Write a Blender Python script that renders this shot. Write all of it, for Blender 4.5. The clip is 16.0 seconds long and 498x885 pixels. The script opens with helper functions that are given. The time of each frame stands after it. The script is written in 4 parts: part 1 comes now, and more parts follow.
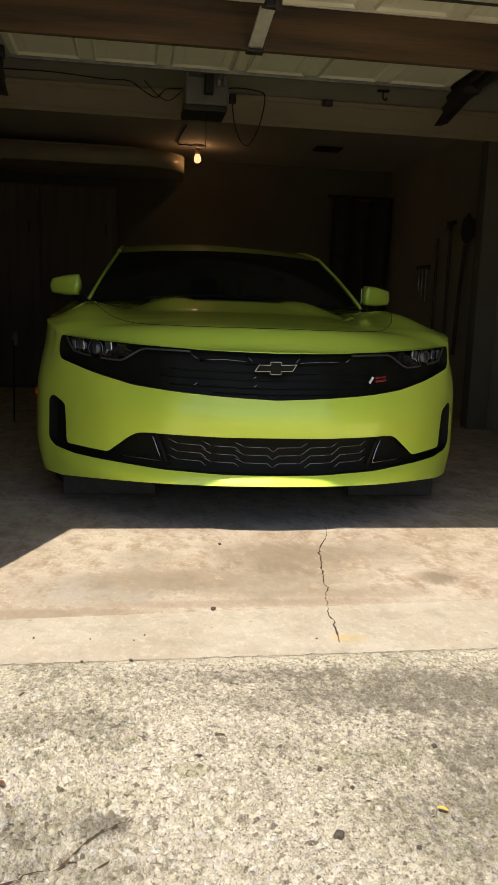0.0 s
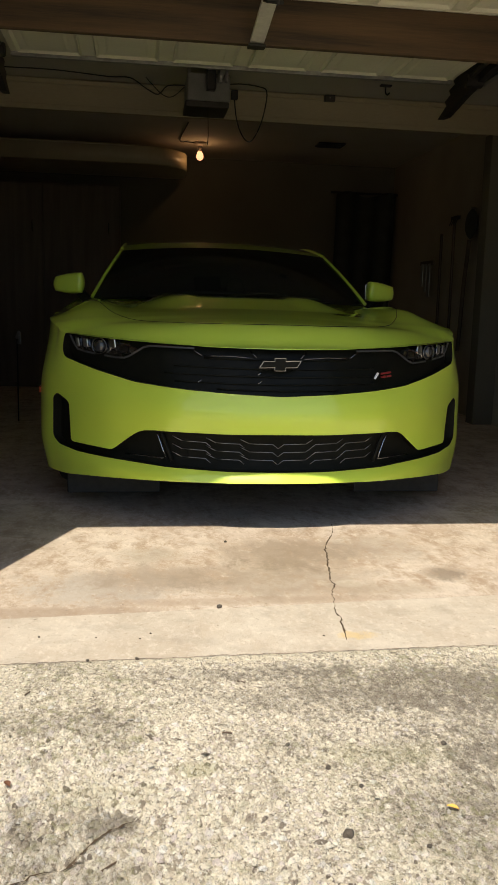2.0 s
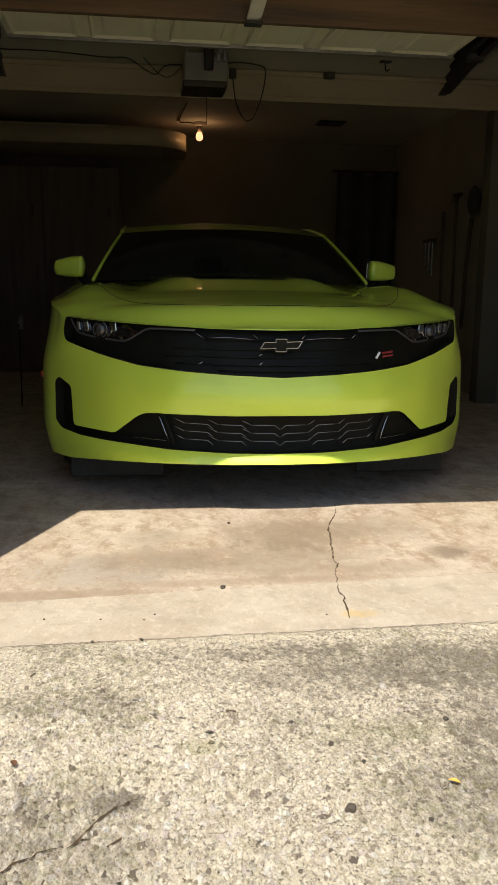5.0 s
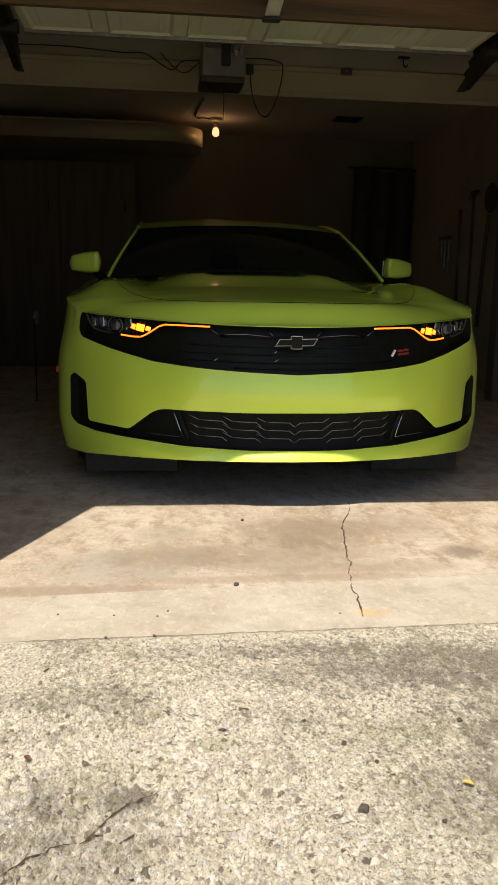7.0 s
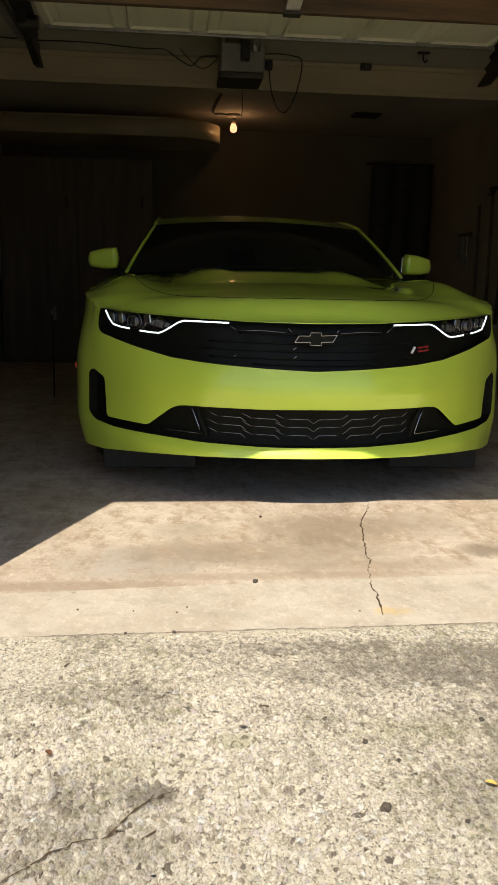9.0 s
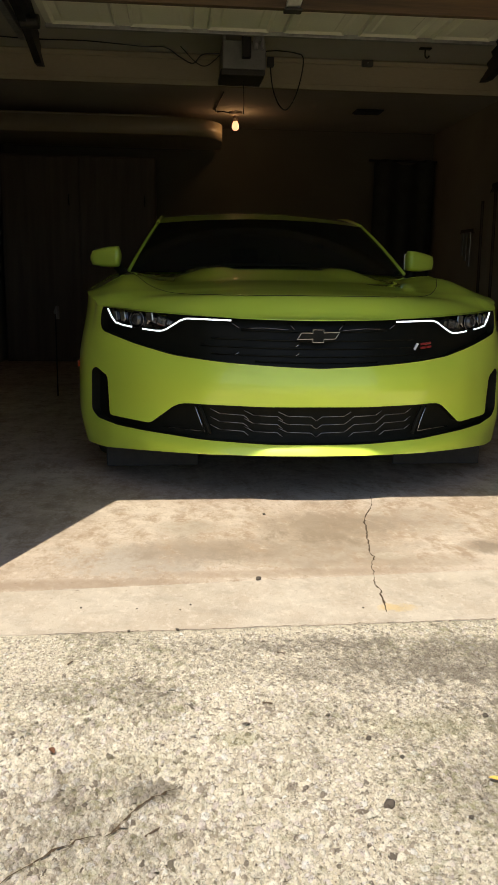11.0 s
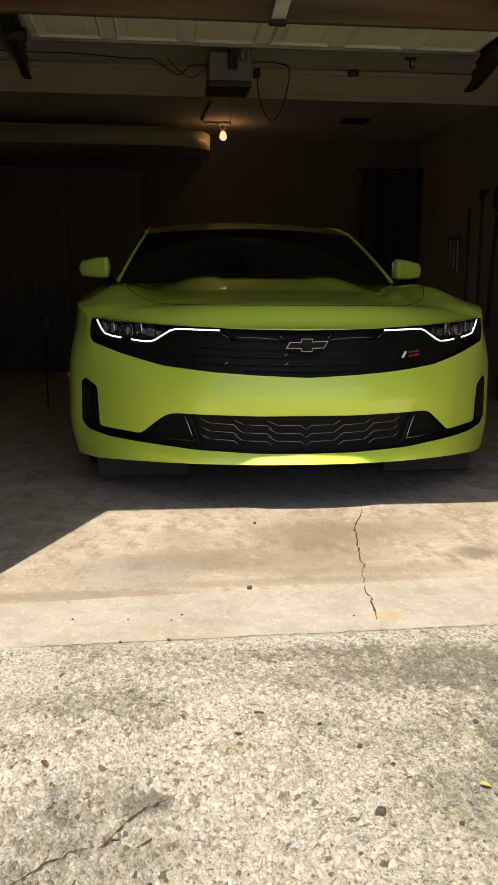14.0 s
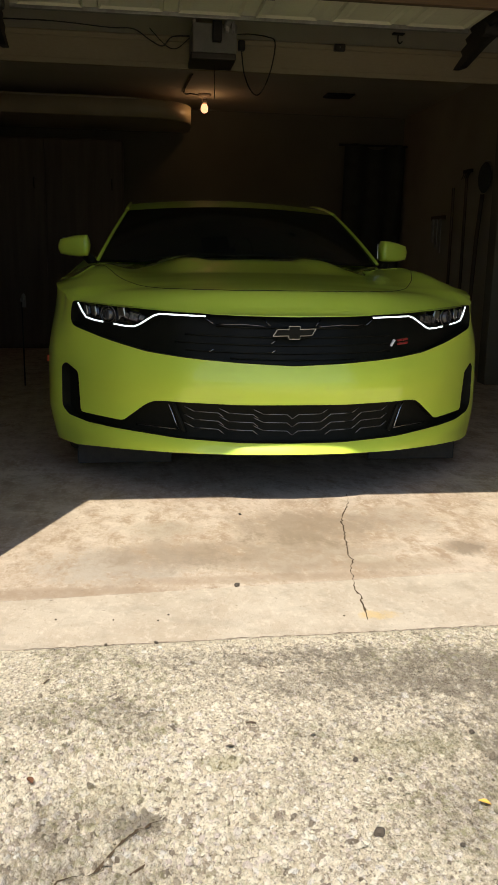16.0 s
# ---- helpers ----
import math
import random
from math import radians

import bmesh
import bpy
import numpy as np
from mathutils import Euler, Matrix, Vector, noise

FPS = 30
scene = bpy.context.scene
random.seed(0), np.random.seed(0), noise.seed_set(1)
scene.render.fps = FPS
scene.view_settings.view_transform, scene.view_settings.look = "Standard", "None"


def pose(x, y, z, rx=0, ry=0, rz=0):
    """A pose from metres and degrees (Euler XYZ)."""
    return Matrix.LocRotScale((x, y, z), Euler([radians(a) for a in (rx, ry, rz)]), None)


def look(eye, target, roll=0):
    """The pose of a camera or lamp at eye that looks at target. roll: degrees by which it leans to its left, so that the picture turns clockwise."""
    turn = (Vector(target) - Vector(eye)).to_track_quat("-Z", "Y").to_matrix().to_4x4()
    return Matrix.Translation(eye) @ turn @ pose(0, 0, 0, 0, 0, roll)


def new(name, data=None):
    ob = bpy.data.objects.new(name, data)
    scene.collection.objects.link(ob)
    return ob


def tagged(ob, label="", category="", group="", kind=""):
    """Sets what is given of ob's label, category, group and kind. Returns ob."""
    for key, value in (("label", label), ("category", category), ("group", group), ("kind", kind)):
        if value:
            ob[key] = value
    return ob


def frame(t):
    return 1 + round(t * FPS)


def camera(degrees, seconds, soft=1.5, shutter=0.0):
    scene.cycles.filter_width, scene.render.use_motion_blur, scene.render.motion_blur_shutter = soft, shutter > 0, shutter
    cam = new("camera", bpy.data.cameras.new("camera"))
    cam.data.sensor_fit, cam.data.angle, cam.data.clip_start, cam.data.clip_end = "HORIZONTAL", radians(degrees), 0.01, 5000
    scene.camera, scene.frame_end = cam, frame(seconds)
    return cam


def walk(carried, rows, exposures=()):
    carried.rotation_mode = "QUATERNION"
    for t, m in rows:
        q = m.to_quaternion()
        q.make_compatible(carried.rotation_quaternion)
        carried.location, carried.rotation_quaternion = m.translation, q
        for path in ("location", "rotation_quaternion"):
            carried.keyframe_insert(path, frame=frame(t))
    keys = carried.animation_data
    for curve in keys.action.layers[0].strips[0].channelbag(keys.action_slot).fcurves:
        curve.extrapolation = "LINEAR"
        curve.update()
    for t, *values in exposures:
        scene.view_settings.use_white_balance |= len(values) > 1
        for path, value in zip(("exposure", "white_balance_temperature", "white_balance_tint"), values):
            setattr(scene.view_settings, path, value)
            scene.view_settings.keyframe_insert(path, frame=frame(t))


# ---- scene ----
cam = camera(33.5, 16.0)
PATH = [
    (0, (-0.563, -3.31, 0.933), (-0.278, -1.358, 0.603), 2.1),
    (0.5, (-0.562, -3.312, 0.94), (-0.283, -1.355, 0.638), 1.9),
    (1, (-0.561, -3.309, 0.937), (-0.302, -1.348, 0.644), 1.5),
    (1.5, (-0.562, -3.297, 0.933), (-0.297, -1.341, 0.61), 1.5),
    (2, (-0.562, -3.295, 0.926), (-0.288, -1.343, 0.591), 1.6),
    (2.5, (-0.565, -3.302, 0.932), (-0.294, -1.349, 0.599), 1.7),
    (3, (-0.56, -3.298, 0.928), (-0.296, -1.345, 0.582), 1.2),
    (3.5, (-0.551, -3.294, 0.924), (-0.285, -1.346, 0.562), 0.8),
    (6, (-0.55, -3.304, 0.923), (-0.299, -1.356, 0.544), 0.6),
    (6.5, (-0.553, -3.3, 0.926), (-0.315, -1.35, 0.552), 0.7),
    (7, (-0.555, -3.295, 0.926), (-0.325, -1.347, 0.539), 1.1),
    (7.5, (-0.568, -3.281, 0.923), (-0.363, -1.33, 0.536), 1.2),
    (8, (-0.568, -3.283, 0.923), (-0.367, -1.332, 0.532), 1.3),
    (8.5, (-0.565, -3.286, 0.923), (-0.366, -1.337, 0.525), 1.2),
    (9, (-0.57, -3.287, 0.923), (-0.375, -1.337, 0.528), 1.2),
    (9.5, (-0.568, -3.287, 0.923), (-0.386, -1.335, 0.525), 0.9),
    (12, (-0.561, -3.285, 0.918), (-0.366, -1.335, 0.518), 0.5),
    (12.5, (-0.559, -3.298, 0.929), (-0.337, -1.344, 0.562), 0.7),
    (13, (-0.564, -3.298, 0.93), (-0.338, -1.344, 0.568), 0.9),
    (13.5, (-0.564, -3.294, 0.926), (-0.34, -1.342, 0.557), 0.8),
    (14, (-0.559, -3.297, 0.928), (-0.354, -1.344, 0.547), 0.3),
    (14.5, (-0.554, -3.294, 0.928), (-0.353, -1.342, 0.542), 0.2),
    (15, (-0.559, -3.293, 0.928), (-0.338, -1.342, 0.549), 0.8),
    (15.5, (-0.563, -3.291, 0.932), (-0.312, -1.343, 0.554), 1.5),
    (15.75, (-0.580, -3.243, 0.960), (-0.321, -1.303, 0.541), 1.25),
    (16, (-0.59, -3.214, 0.977), (-0.327, -1.281, 0.533), 1.1),
]
walk(cam, [(t, look(eye, target, roll)) for t, eye, target, roll in PATH])

# ---------- world, sun, exposure ----------
scene.view_settings.exposure = 0.0
world = bpy.data.worlds.new("sky")
scene.world = world
world.use_nodes = True
wn = world.node_tree
sky = wn.nodes.new("ShaderNodeTexSky")
sky.sky_type, sky.sun_disc = "NISHITA", False
sky.sun_elevation, sky.sun_rotation = radians(62.3), radians(202)
wn.links.new(sky.outputs[0], wn.nodes["Background"].inputs[0])
wn.nodes["Background"].inputs[1].default_value = 0.135

sun_data = bpy.data.lights.new("sun", "SUN")
sun_data.energy, sun_data.angle, sun_data.color = 5.2, radians(0.5), (1.0, 0.91, 0.75)
sun = new("sun", sun_data)
sun.matrix_world = look((-3.5, -8.6, 17.7), (0, 0, 0))

bulb_data = bpy.data.lights.new("bulb_light", "POINT")
bulb_data.energy, bulb_data.color, bulb_data.shadow_soft_size = 0.7, (1.0, 0.58, 0.25), 0.03
bulb_light = new("bulb_light", bulb_data)
bulb_light.location = (0.055, 5.1, 2.30)


# ---------- materials ----------
def mat(name, c1, c2=None, scale=8.0, rough=0.5, metal=0.0, bump=0.0, fine=80.0, coat=0.0, emit=None, strength=0.0, stretch=(1, 1, 1)):
    """Principled material: two colours mixed by coarse and fine noise, with fine bump."""
    m = bpy.data.materials.new(name)
    m.use_nodes = True
    n, l = m.node_tree.nodes, m.node_tree.links
    b = n["Principled BSDF"]
    b.inputs["Roughness"].default_value = rough
    b.inputs["Metallic"].default_value = metal
    b.inputs["Coat Weight"].default_value = coat
    b.inputs["Coat Roughness"].default_value = 0.08
    b.inputs["Base Color"].default_value = (*c1, 1)
    if c2 is None:
        c2 = tuple(0.8 * v for v in c1)
    tc = n.new("ShaderNodeTexCoord")
    mp = n.new("ShaderNodeMapping")
    mp.inputs["Scale"].default_value = stretch
    l.new(tc.outputs["Object"], mp.inputs[0])
    a = n.new("ShaderNodeTexNoise")
    a.inputs["Scale"].default_value, a.inputs["Detail"].default_value = scale, 6
    l.new(mp.outputs[0], a.inputs[0])
    f = n.new("ShaderNodeTexNoise")
    f.inputs["Scale"].default_value, f.inputs["Detail"].default_value = fine, 4
    l.new(mp.outputs[0], f.inputs[0])
    mixf = n.new("ShaderNodeMath")
    mixf.operation = "MULTIPLY_ADD"
    l.new(f.outputs[0], mixf.inputs[0])
    mixf.inputs[1].default_value = 0.35
    l.new(a.outputs[0], mixf.inputs[2])
    ramp = n.new("ShaderNodeMapRange")
    ramp.inputs[1].default_value, ramp.inputs[2].default_value = 0.45, 0.9
    l.new(mixf.outputs[0], ramp.inputs[0])
    mix = n.new("ShaderNodeMix")
    mix.data_type = "RGBA"
    mix.inputs["A"].default_value, mix.inputs["B"].default_value = (*c1, 1), (*c2, 1)
    l.new(ramp.outputs[0], mix.inputs["Factor"])
    l.new(mix.outputs["Result"], b.inputs["Base Color"])
    if bump:
        bp = n.new("ShaderNodeBump")
        bp.inputs["Strength"].default_value, bp.inputs["Distance"].default_value = bump, 0.004
        l.new(mixf.outputs[0], bp.inputs["Height"])
        l.new(bp.outputs[0], b.inputs["Normal"])
    if emit:
        b.inputs["Emission Color"].default_value = (*emit, 1)
        b.inputs["Emission Strength"].default_value = strength
    return m


def node_math(n, l, op, a, b=None, c=None):
    m = n.new("ShaderNodeMath")
    m.operation = op
    for i, v in enumerate((a, b, c)):
        if v is None:
            continue
        if isinstance(v, (int, float)):
            m.inputs[i].default_value = v
        else:
            l.new(v, m.inputs[i])
    return m.outputs[0]


def mix_colour(n, l, fac, a, b, blend="MIX"):
    m = n.new("ShaderNodeMix")
    m.data_type, m.blend_type = "RGBA", blend
    for key, v in (("Factor", fac), ("A", a), ("B", b)):
        if isinstance(v, (int, float)):
            m.inputs[key].default_value = v
        elif isinstance(v, tuple):
            m.inputs[key].default_value = (*v, 1)
        else:
            l.new(v, m.inputs[key])
    return m.outputs["Result"]


def noise_out(n, l, vec, scale, detail=5, rough=0.55, distort=0.0):
    t = n.new("ShaderNodeTexNoise")
    t.inputs["Scale"].default_value, t.inputs["Detail"].default_value = scale, detail
    t.inputs["Roughness"].default_value, t.inputs["Distortion"].default_value = rough, distort
    l.new(vec, t.inputs[0])
    return t.outputs[0]


def ranged(n, l, v, lo, hi, to0=0.0, to1=1.0):
    r = n.new("ShaderNodeMapRange")
    r.inputs[1].default_value, r.inputs[2].default_value = lo, hi
    r.inputs[3].default_value, r.inputs[4].default_value = to0, to1
    l.new(v, r.inputs[0])
    return r.outputs[0]


def blot(n, l, pos, wob, x, y, rx, ry):
    """0 to 1 inside a wobbly oval stain centred at x, y."""
    s = n.new("ShaderNodeSeparateXYZ")
    l.new(pos, s.inputs[0])
    dx = node_math(n, l, "DIVIDE", node_math(n, l, "SUBTRACT", s.outputs[0], x), rx)
    dy = node_math(n, l, "DIVIDE", node_math(n, l, "SUBTRACT", s.outputs[1], y), ry)
    d = node_math(n, l, "ADD", node_math(n, l, "MULTIPLY", dx, dx), node_math(n, l, "MULTIPLY", dy, dy))
    d = node_math(n, l, "ADD", d, node_math(n, l, "MULTIPLY_ADD", wob, 8.0, -4.0))
    return ranged(n, l, d, 1.3, 0.2)


def concrete(name, light, dark, stains, strength, wear=0.7):
    m = bpy.data.materials.new(name)
    m.use_nodes = True
    n, l = m.node_tree.nodes, m.node_tree.links
    b = n["Principled BSDF"]
    tc = n.new("ShaderNodeTexCoord")
    pos = tc.outputs["Object"]
    big = noise_out(n, l, pos, 2.3, 6, 0.6, 0.4)
    mid = noise_out(n, l, pos, 11, 7, 0.65)
    grain = noise_out(n, l, pos, 260, 3, 0.6)
    col = mix_colour(n, l, ranged(n, l, big, 0.38, 0.68), light, dark)
    streak = n.new("ShaderNodeMapping")
    streak.inputs["Scale"].default_value = (1.0, 0.6, 1.0)
    l.new(pos, streak.inputs[0])
    worn = noise_out(n, l, streak.outputs[0], 9.0, 12, 0.8)
    col = mix_colour(n, l, ranged(n, l, worn, 0.46, 0.60, 0, wear), col, (0.36, 0.265, 0.18))
    speck = noise_out(n, l, streak.outputs[0], 75, 5, 0.8)
    col = mix_colour(n, l, ranged(n, l, speck, 0.57, 0.66, 0, 0.55), col, (0.30, 0.235, 0.17))
    pale = noise_out(n, l, streak.outputs[0], 34, 8, 0.8)
    col = mix_colour(n, l, ranged(n, l, pale, 0.52, 0.64, 0, 0.55), col, (0.72, 0.64, 0.53))
    pit = noise_out(n, l, pos, 48, 2, 0.5)
    col = mix_colour(n, l, ranged(n, l, pit, 0.72, 0.76, 0, 0.6), col, (0.13, 0.10, 0.075))
    col = mix_colour(n, l, ranged(n, l, mid, 0.5, 0.78, 0, 0.65), col, tuple(0.62 * v for v in dark))
    col = mix_colour(n, l, ranged(n, l, mid, 0.42, 0.25, 0, 0.5), col, tuple(min(1, 1.18 * v) for v in light))
    for x, y, rx, ry, tint, amount in stains:
        f = node_math(n, l, "MULTIPLY", blot(n, l, pos, worn, x, y, rx, ry), amount * strength)
        col = mix_colour(n, l, f, col, tint)
    col = mix_colour(n, l, ranged(n, l, grain, 0.55, 0.75, 0, 0.35), col, tuple(0.6 * v for v in dark))
    l.new(col, b.inputs["Base Color"])
    b.inputs["Roughness"].default_value = 0.88
    bp = n.new("ShaderNodeBump")
    bp.inputs["Strength"].default_value, bp.inputs["Distance"].default_value = 0.35, 0.004
    l.new(node_math(n, l, "MULTIPLY_ADD", worn, 1.5, node_math(n, l, "ADD", grain, speck)), bp.inputs["Height"])
    l.new(bp.outputs[0], b.inputs["Normal"])
    return m


def aggregate(name, stones):
    """Exposed-aggregate drive: mortar (stones off) or the stones on it, with dark and green weathering."""
    m = bpy.data.materials.new(name)
    m.use_nodes = True
    n, l = m.node_tree.nodes, m.node_tree.links
    b = n["Principled BSDF"]
    tc = n.new("ShaderNodeTexCoord")
    pos = tc.outputs["Object"]
    big = noise_out(n, l, pos, 1.7, 6, 0.62, 0.5)
    mid = noise_out(n, l, pos, 9, 7, 0.7)
    fine = noise_out(n, l, pos, 140, 4, 0.65)
    tall = n.new("ShaderNodeMapping")
    tall.inputs["Scale"].default_value = (1.0, 0.65, 1.0)
    l.new(pos, tall.inputs[0])
    flake = noise_out(n, l, tall.outputs[0], 62, 8, 0.82)
    gap_fleck = noise_out(n, l, tall.outputs[0], 170, 4, 0.72)
    if stones:
        g = n.new("ShaderNodeNewGeometry")
        ramp = n.new("ShaderNodeValToRGB")
        e = ramp.color_ramp.elements
        e[0].position, e[0].color = 0.0, (0.16, 0.13, 0.10, 1)
        e[1].position, e[1].color = 1.0, (0.93, 0.90, 0.82, 1)
        for p, c in ((0.05, (0.42, 0.35, 0.27, 1)), (0.18, (0.66, 0.57, 0.44, 1)), (0.5, (0.85, 0.77, 0.61, 1)), (0.8, (0.93, 0.86, 0.71, 1)), (0.9, (0.70, 0.60, 0.54, 1))):
            k = e.new(p)
            k.color = c
        l.new(g.outputs["Random Per Island"], ramp.inputs[0])
        col = mix_colour(n, l, ranged(n, l, flake, 0.52, 0.68, 0, 0.45), ramp.outputs[0], (0.30, 0.245, 0.175))
    else:
        col = mix_colour(n, l, ranged(n, l, flake, 0.48, 0.66), (0.74, 0.655, 0.50), (0.30, 0.245, 0.17))
    # random dark flecks paint in the shaded gaps between stones
    col = mix_colour(n, l, ranged(n, l, gap_fleck, 0.555, 0.61, 0, 0.6 if stones else 0.9), col, (0.085, 0.064, 0.042))
    gleam = noise_out(n, l, tall.outputs[0], 155, 3, 0.7)
    col = mix_colour(n, l, ranged(n, l, gleam, 0.56, 0.62, 0, 0.75), col, (0.95, 0.89, 0.76))
    spots = noise_out(n, l, tall.outputs[0], 22, 9, 0.85)
    grime = node_math(n, l, "MULTIPLY_ADD", mid, 0.3, node_math(n, l, "MULTIPLY_ADD", spots, 0.6, node_math(n, l, "MULTIPLY", big, 0.4)))
    for x, y, rx, ry, amount in ((0.05, -1.46, 0.5, 0.14, 0.16), (0.38, -1.68, 0.32, 0.28, 0.15), (-0.3, -1.33, 0.3, 0.06, 0.12), (-0.80, -2.04, 0.26, 0.20, 0.09), (-0.6, -1.94, 0.05, 0.035, 0.25), (0.3, -1.95, 0.4, 0.25, 0.10), (-0.80, -1.55, 0.22, 0.08, 0.07), (-0.15, -1.70, 0.3, 0.10, 0.06)):
        grime = node_math(n, l, "MULTIPLY_ADD", blot(n, l, pos, spots, x, y, rx, ry), amount, grime)
    grime = node_math(n, l, "MULTIPLY_ADD", flake, 0.55, grime)
    col = mix_colour(n, l, ranged(n, l, grime, 0.94, 1.10, 0, 0.70), col, (0.13, 0.105, 0.078))
    moss = node_math(n, l, "MULTIPLY", ranged(n, l, noise_out(n, l, pos, 38, 6, 0.75), 0.5, 0.62), ranged(n, l, big, 0.46, 0.60))
    col = mix_colour(n, l, node_math(n, l, "MULTIPLY", moss, 0.5), col, (0.27, 0.27, 0.10))
    for x, y, rx, ry, amount in ((-0.43, -1.77, 0.05, 0.025, 0.3), (-0.05, -1.75, 0.15, 0.05, 0.2), (-0.62, -1.85, 0.12, 0.05, 0.15)):
        col = mix_colour(n, l, node_math(n, l, "MULTIPLY", blot(n, l, pos, spots, x, y, rx, ry), amount), col, (0.30, 0.31, 0.10))
    l.new(col, b.inputs["Base Color"])
    b.inputs["Roughness"].default_value = 0.85
    bp = n.new("ShaderNodeBump")
    bp.inputs["Strength"].default_value, bp.inputs["Distance"].default_value = 1.0, 0.008
    l.new(node_math(n, l, "ADD", fine, flake), bp.inputs["Height"])
    l.new(bp.outputs[0], b.inputs["Normal"])
    return m


LIME = (0.73, 0.94, 0.10)
M_PAINT = mat("lime_paint", LIME, (0.70, 0.91, 0.09), 3, 0.42, 0.06, coat=1.0, fine=900)
M_PAINT.node_tree.nodes["Principled BSDF"].inputs["Coat Roughness"].default_value = 0.035
M_BLACK = mat("gloss_black_plastic", (0.008, 0.0085, 0.006), (0.012, 0.012, 0.008), 20, 0.4)
M_MATT = mat("matt_black_plastic", (0.010, 0.0105, 0.007), (0.014, 0.014, 0.010), 30, 0.6, bump=0.1)
M_SEAM = mat("seam_black", (0.008, 0.008, 0.006), None, 20, 0.7)
M_GLASS = mat("tinted_glass", (0.010, 0.012, 0.011), (0.014, 0.016, 0.014), 2, 0.06)
for m in (M_BLACK, M_MATT, M_GLASS):
    m.node_tree.nodes["Principled BSDF"].inputs["Specular IOR Level"].default_value = 0.14
M_CHROME = mat("chrome", (0.50, 0.53, 0.57), (0.42, 0.45, 0.49), 30, 0.18, 1.0)
M_DARKCHROME = mat("dark_chrome", (0.22, 0.22, 0.23), (0.15, 0.15, 0.16), 30, 0.25, 1.0)
M_LINE = mat("satin_chrome_line", (0.36, 0.36, 0.36), (0.26, 0.26, 0.26), 30, 0.3, 1.0)
M_LENS = mat("projector_glass", (0.05, 0.05, 0.055), (0.03, 0.03, 0.03), 20, 0.05, coat=1.0)
M_RUBBER = mat("tyre_rubber", (0.028, 0.028, 0.028), (0.045, 0.043, 0.04), 30, 0.8, bump=0.2)
M_RIM = mat("rim_grey", (0.10, 0.10, 0.105), (0.07, 0.07, 0.07), 20, 0.35, 0.8)
M_RED = mat("badge_red", (0.32, 0.03, 0.025), (0.25, 0.02, 0.02), 30, 0.3)
M_WHITEBADGE = mat("badge_white", (0.8, 0.8, 0.82), (0.7, 0.7, 0.7), 30, 0.3)
M_ORANGE = mat("marker_orange", (0.8, 0.12, 0.03), (0.6, 0.08, 0.02), 30, 0.3)
M_GUIDE_OFF = mat("light_guide_unlit", (0.07, 0.07, 0.068), (0.05, 0.05, 0.05), 40, 0.35)
M_GUIDE_WHITE = mat("light_guide_white", (0.8, 0.8, 0.8), None, 40, 0.3, emit=(0.9, 0.97, 1.0), strength=1.6)
M_GUIDE_AMBER = mat("light_guide_amber", (0.8, 0.4, 0.05), None, 40, 0.3, emit=(1.0, 0.12, 0.005), strength=3.6)
M_SIGNAL_AMBER = mat("signal_amber", (0.8, 0.4, 0.05), None, 40, 0.3, emit=(1.0, 0.12, 0.006), strength=7.0)
M_SIGNAL_WHITE = mat("signal_white", (0.6, 0.6, 0.6), (0.25, 0.25, 0.25), 160, 0.25, 0.9, bump=0.6, fine=400)
M_FLOOR = concrete("stained_floor_concrete", (0.62, 0.53, 0.43), (0.47, 0.37, 0.28),
                   [(0.03, -0.36, 0.28, 0.2, (0.24, 0.18, 0.12), 0.7), (-0.08, -0.64, 0.32, 0.20, (0.26, 0.20, 0.135), 0.6), (0.52, -0.62, 0.09, 0.07, (0.22, 0.17, 0.12), 0.8),
                    (-0.68, -0.70, 0.26, 0.16, (0.36, 0.32, 0.27), 0.6), (-0.46, -0.60, 0.24, 0.14, (0.27, 0.205, 0.14), 0.6), (0.16, -0.70, 0.05, 0.035, (0.74, 0.66, 0.54), 0.35), (0.06, -0.69, 0.03, 0.03, (0.74, 0.66, 0.54), 0.3), (0.24, -0.20, 0.05, 0.04, (0.72, 0.64, 0.52), 0.3), (0.35, -0.3, 0.2, 0.16, (0.30, 0.24, 0.18), 0.5), (-0.5, -0.35, 0.12, 0.1, (0.32, 0.27, 0.2), 0.5),
                    (0.25, -0.75, 0.2, 0.07, (0.34, 0.27, 0.19), 0.5), (-0.2, -0.84, 0.5, 0.035, (0.32, 0.235, 0.16), 0.5), (-0.85, -0.90, 0.35, 0.045, (0.30, 0.22, 0.15), 0.65)], 1.0, 0.95)
M_APRON = concrete("pale_apron_concrete", (0.56, 0.49, 0.395), (0.475, 0.405, 0.315), [(0.07, -1.13, 0.05, 0.03, (0.62, 0.42, 0.12), 0.5)], 1.0, 0.3)
M_DRIVE = aggregate("drive_mortar", False)
M_STONES = aggregate("drive_stones", True)
M_FAR_GROUND = mat("dark_far_ground", (0.055, 0.075, 0.022), (0.10, 0.095, 0.04), 0.8, 0.95, bump=0.5, fine=40)
M_CRACK = mat("crack_dirt", (0.06, 0.042, 0.028), (0.12, 0.088, 0.06), 60, 1.0)
M_CRACK.node_tree.nodes["Principled BSDF"].inputs["Specular IOR Level"].default_value = 0.0
M_WALL = mat("garage_wall_paint", (0.40, 0.36, 0.29), (0.31, 0.275, 0.215), 1.6, 0.8, bump=0.15)
M_BACK = mat("bare_brown_board", (0.17, 0.155, 0.115), (0.13, 0.117, 0.085), 1.4, 0.85, bump=0.2)
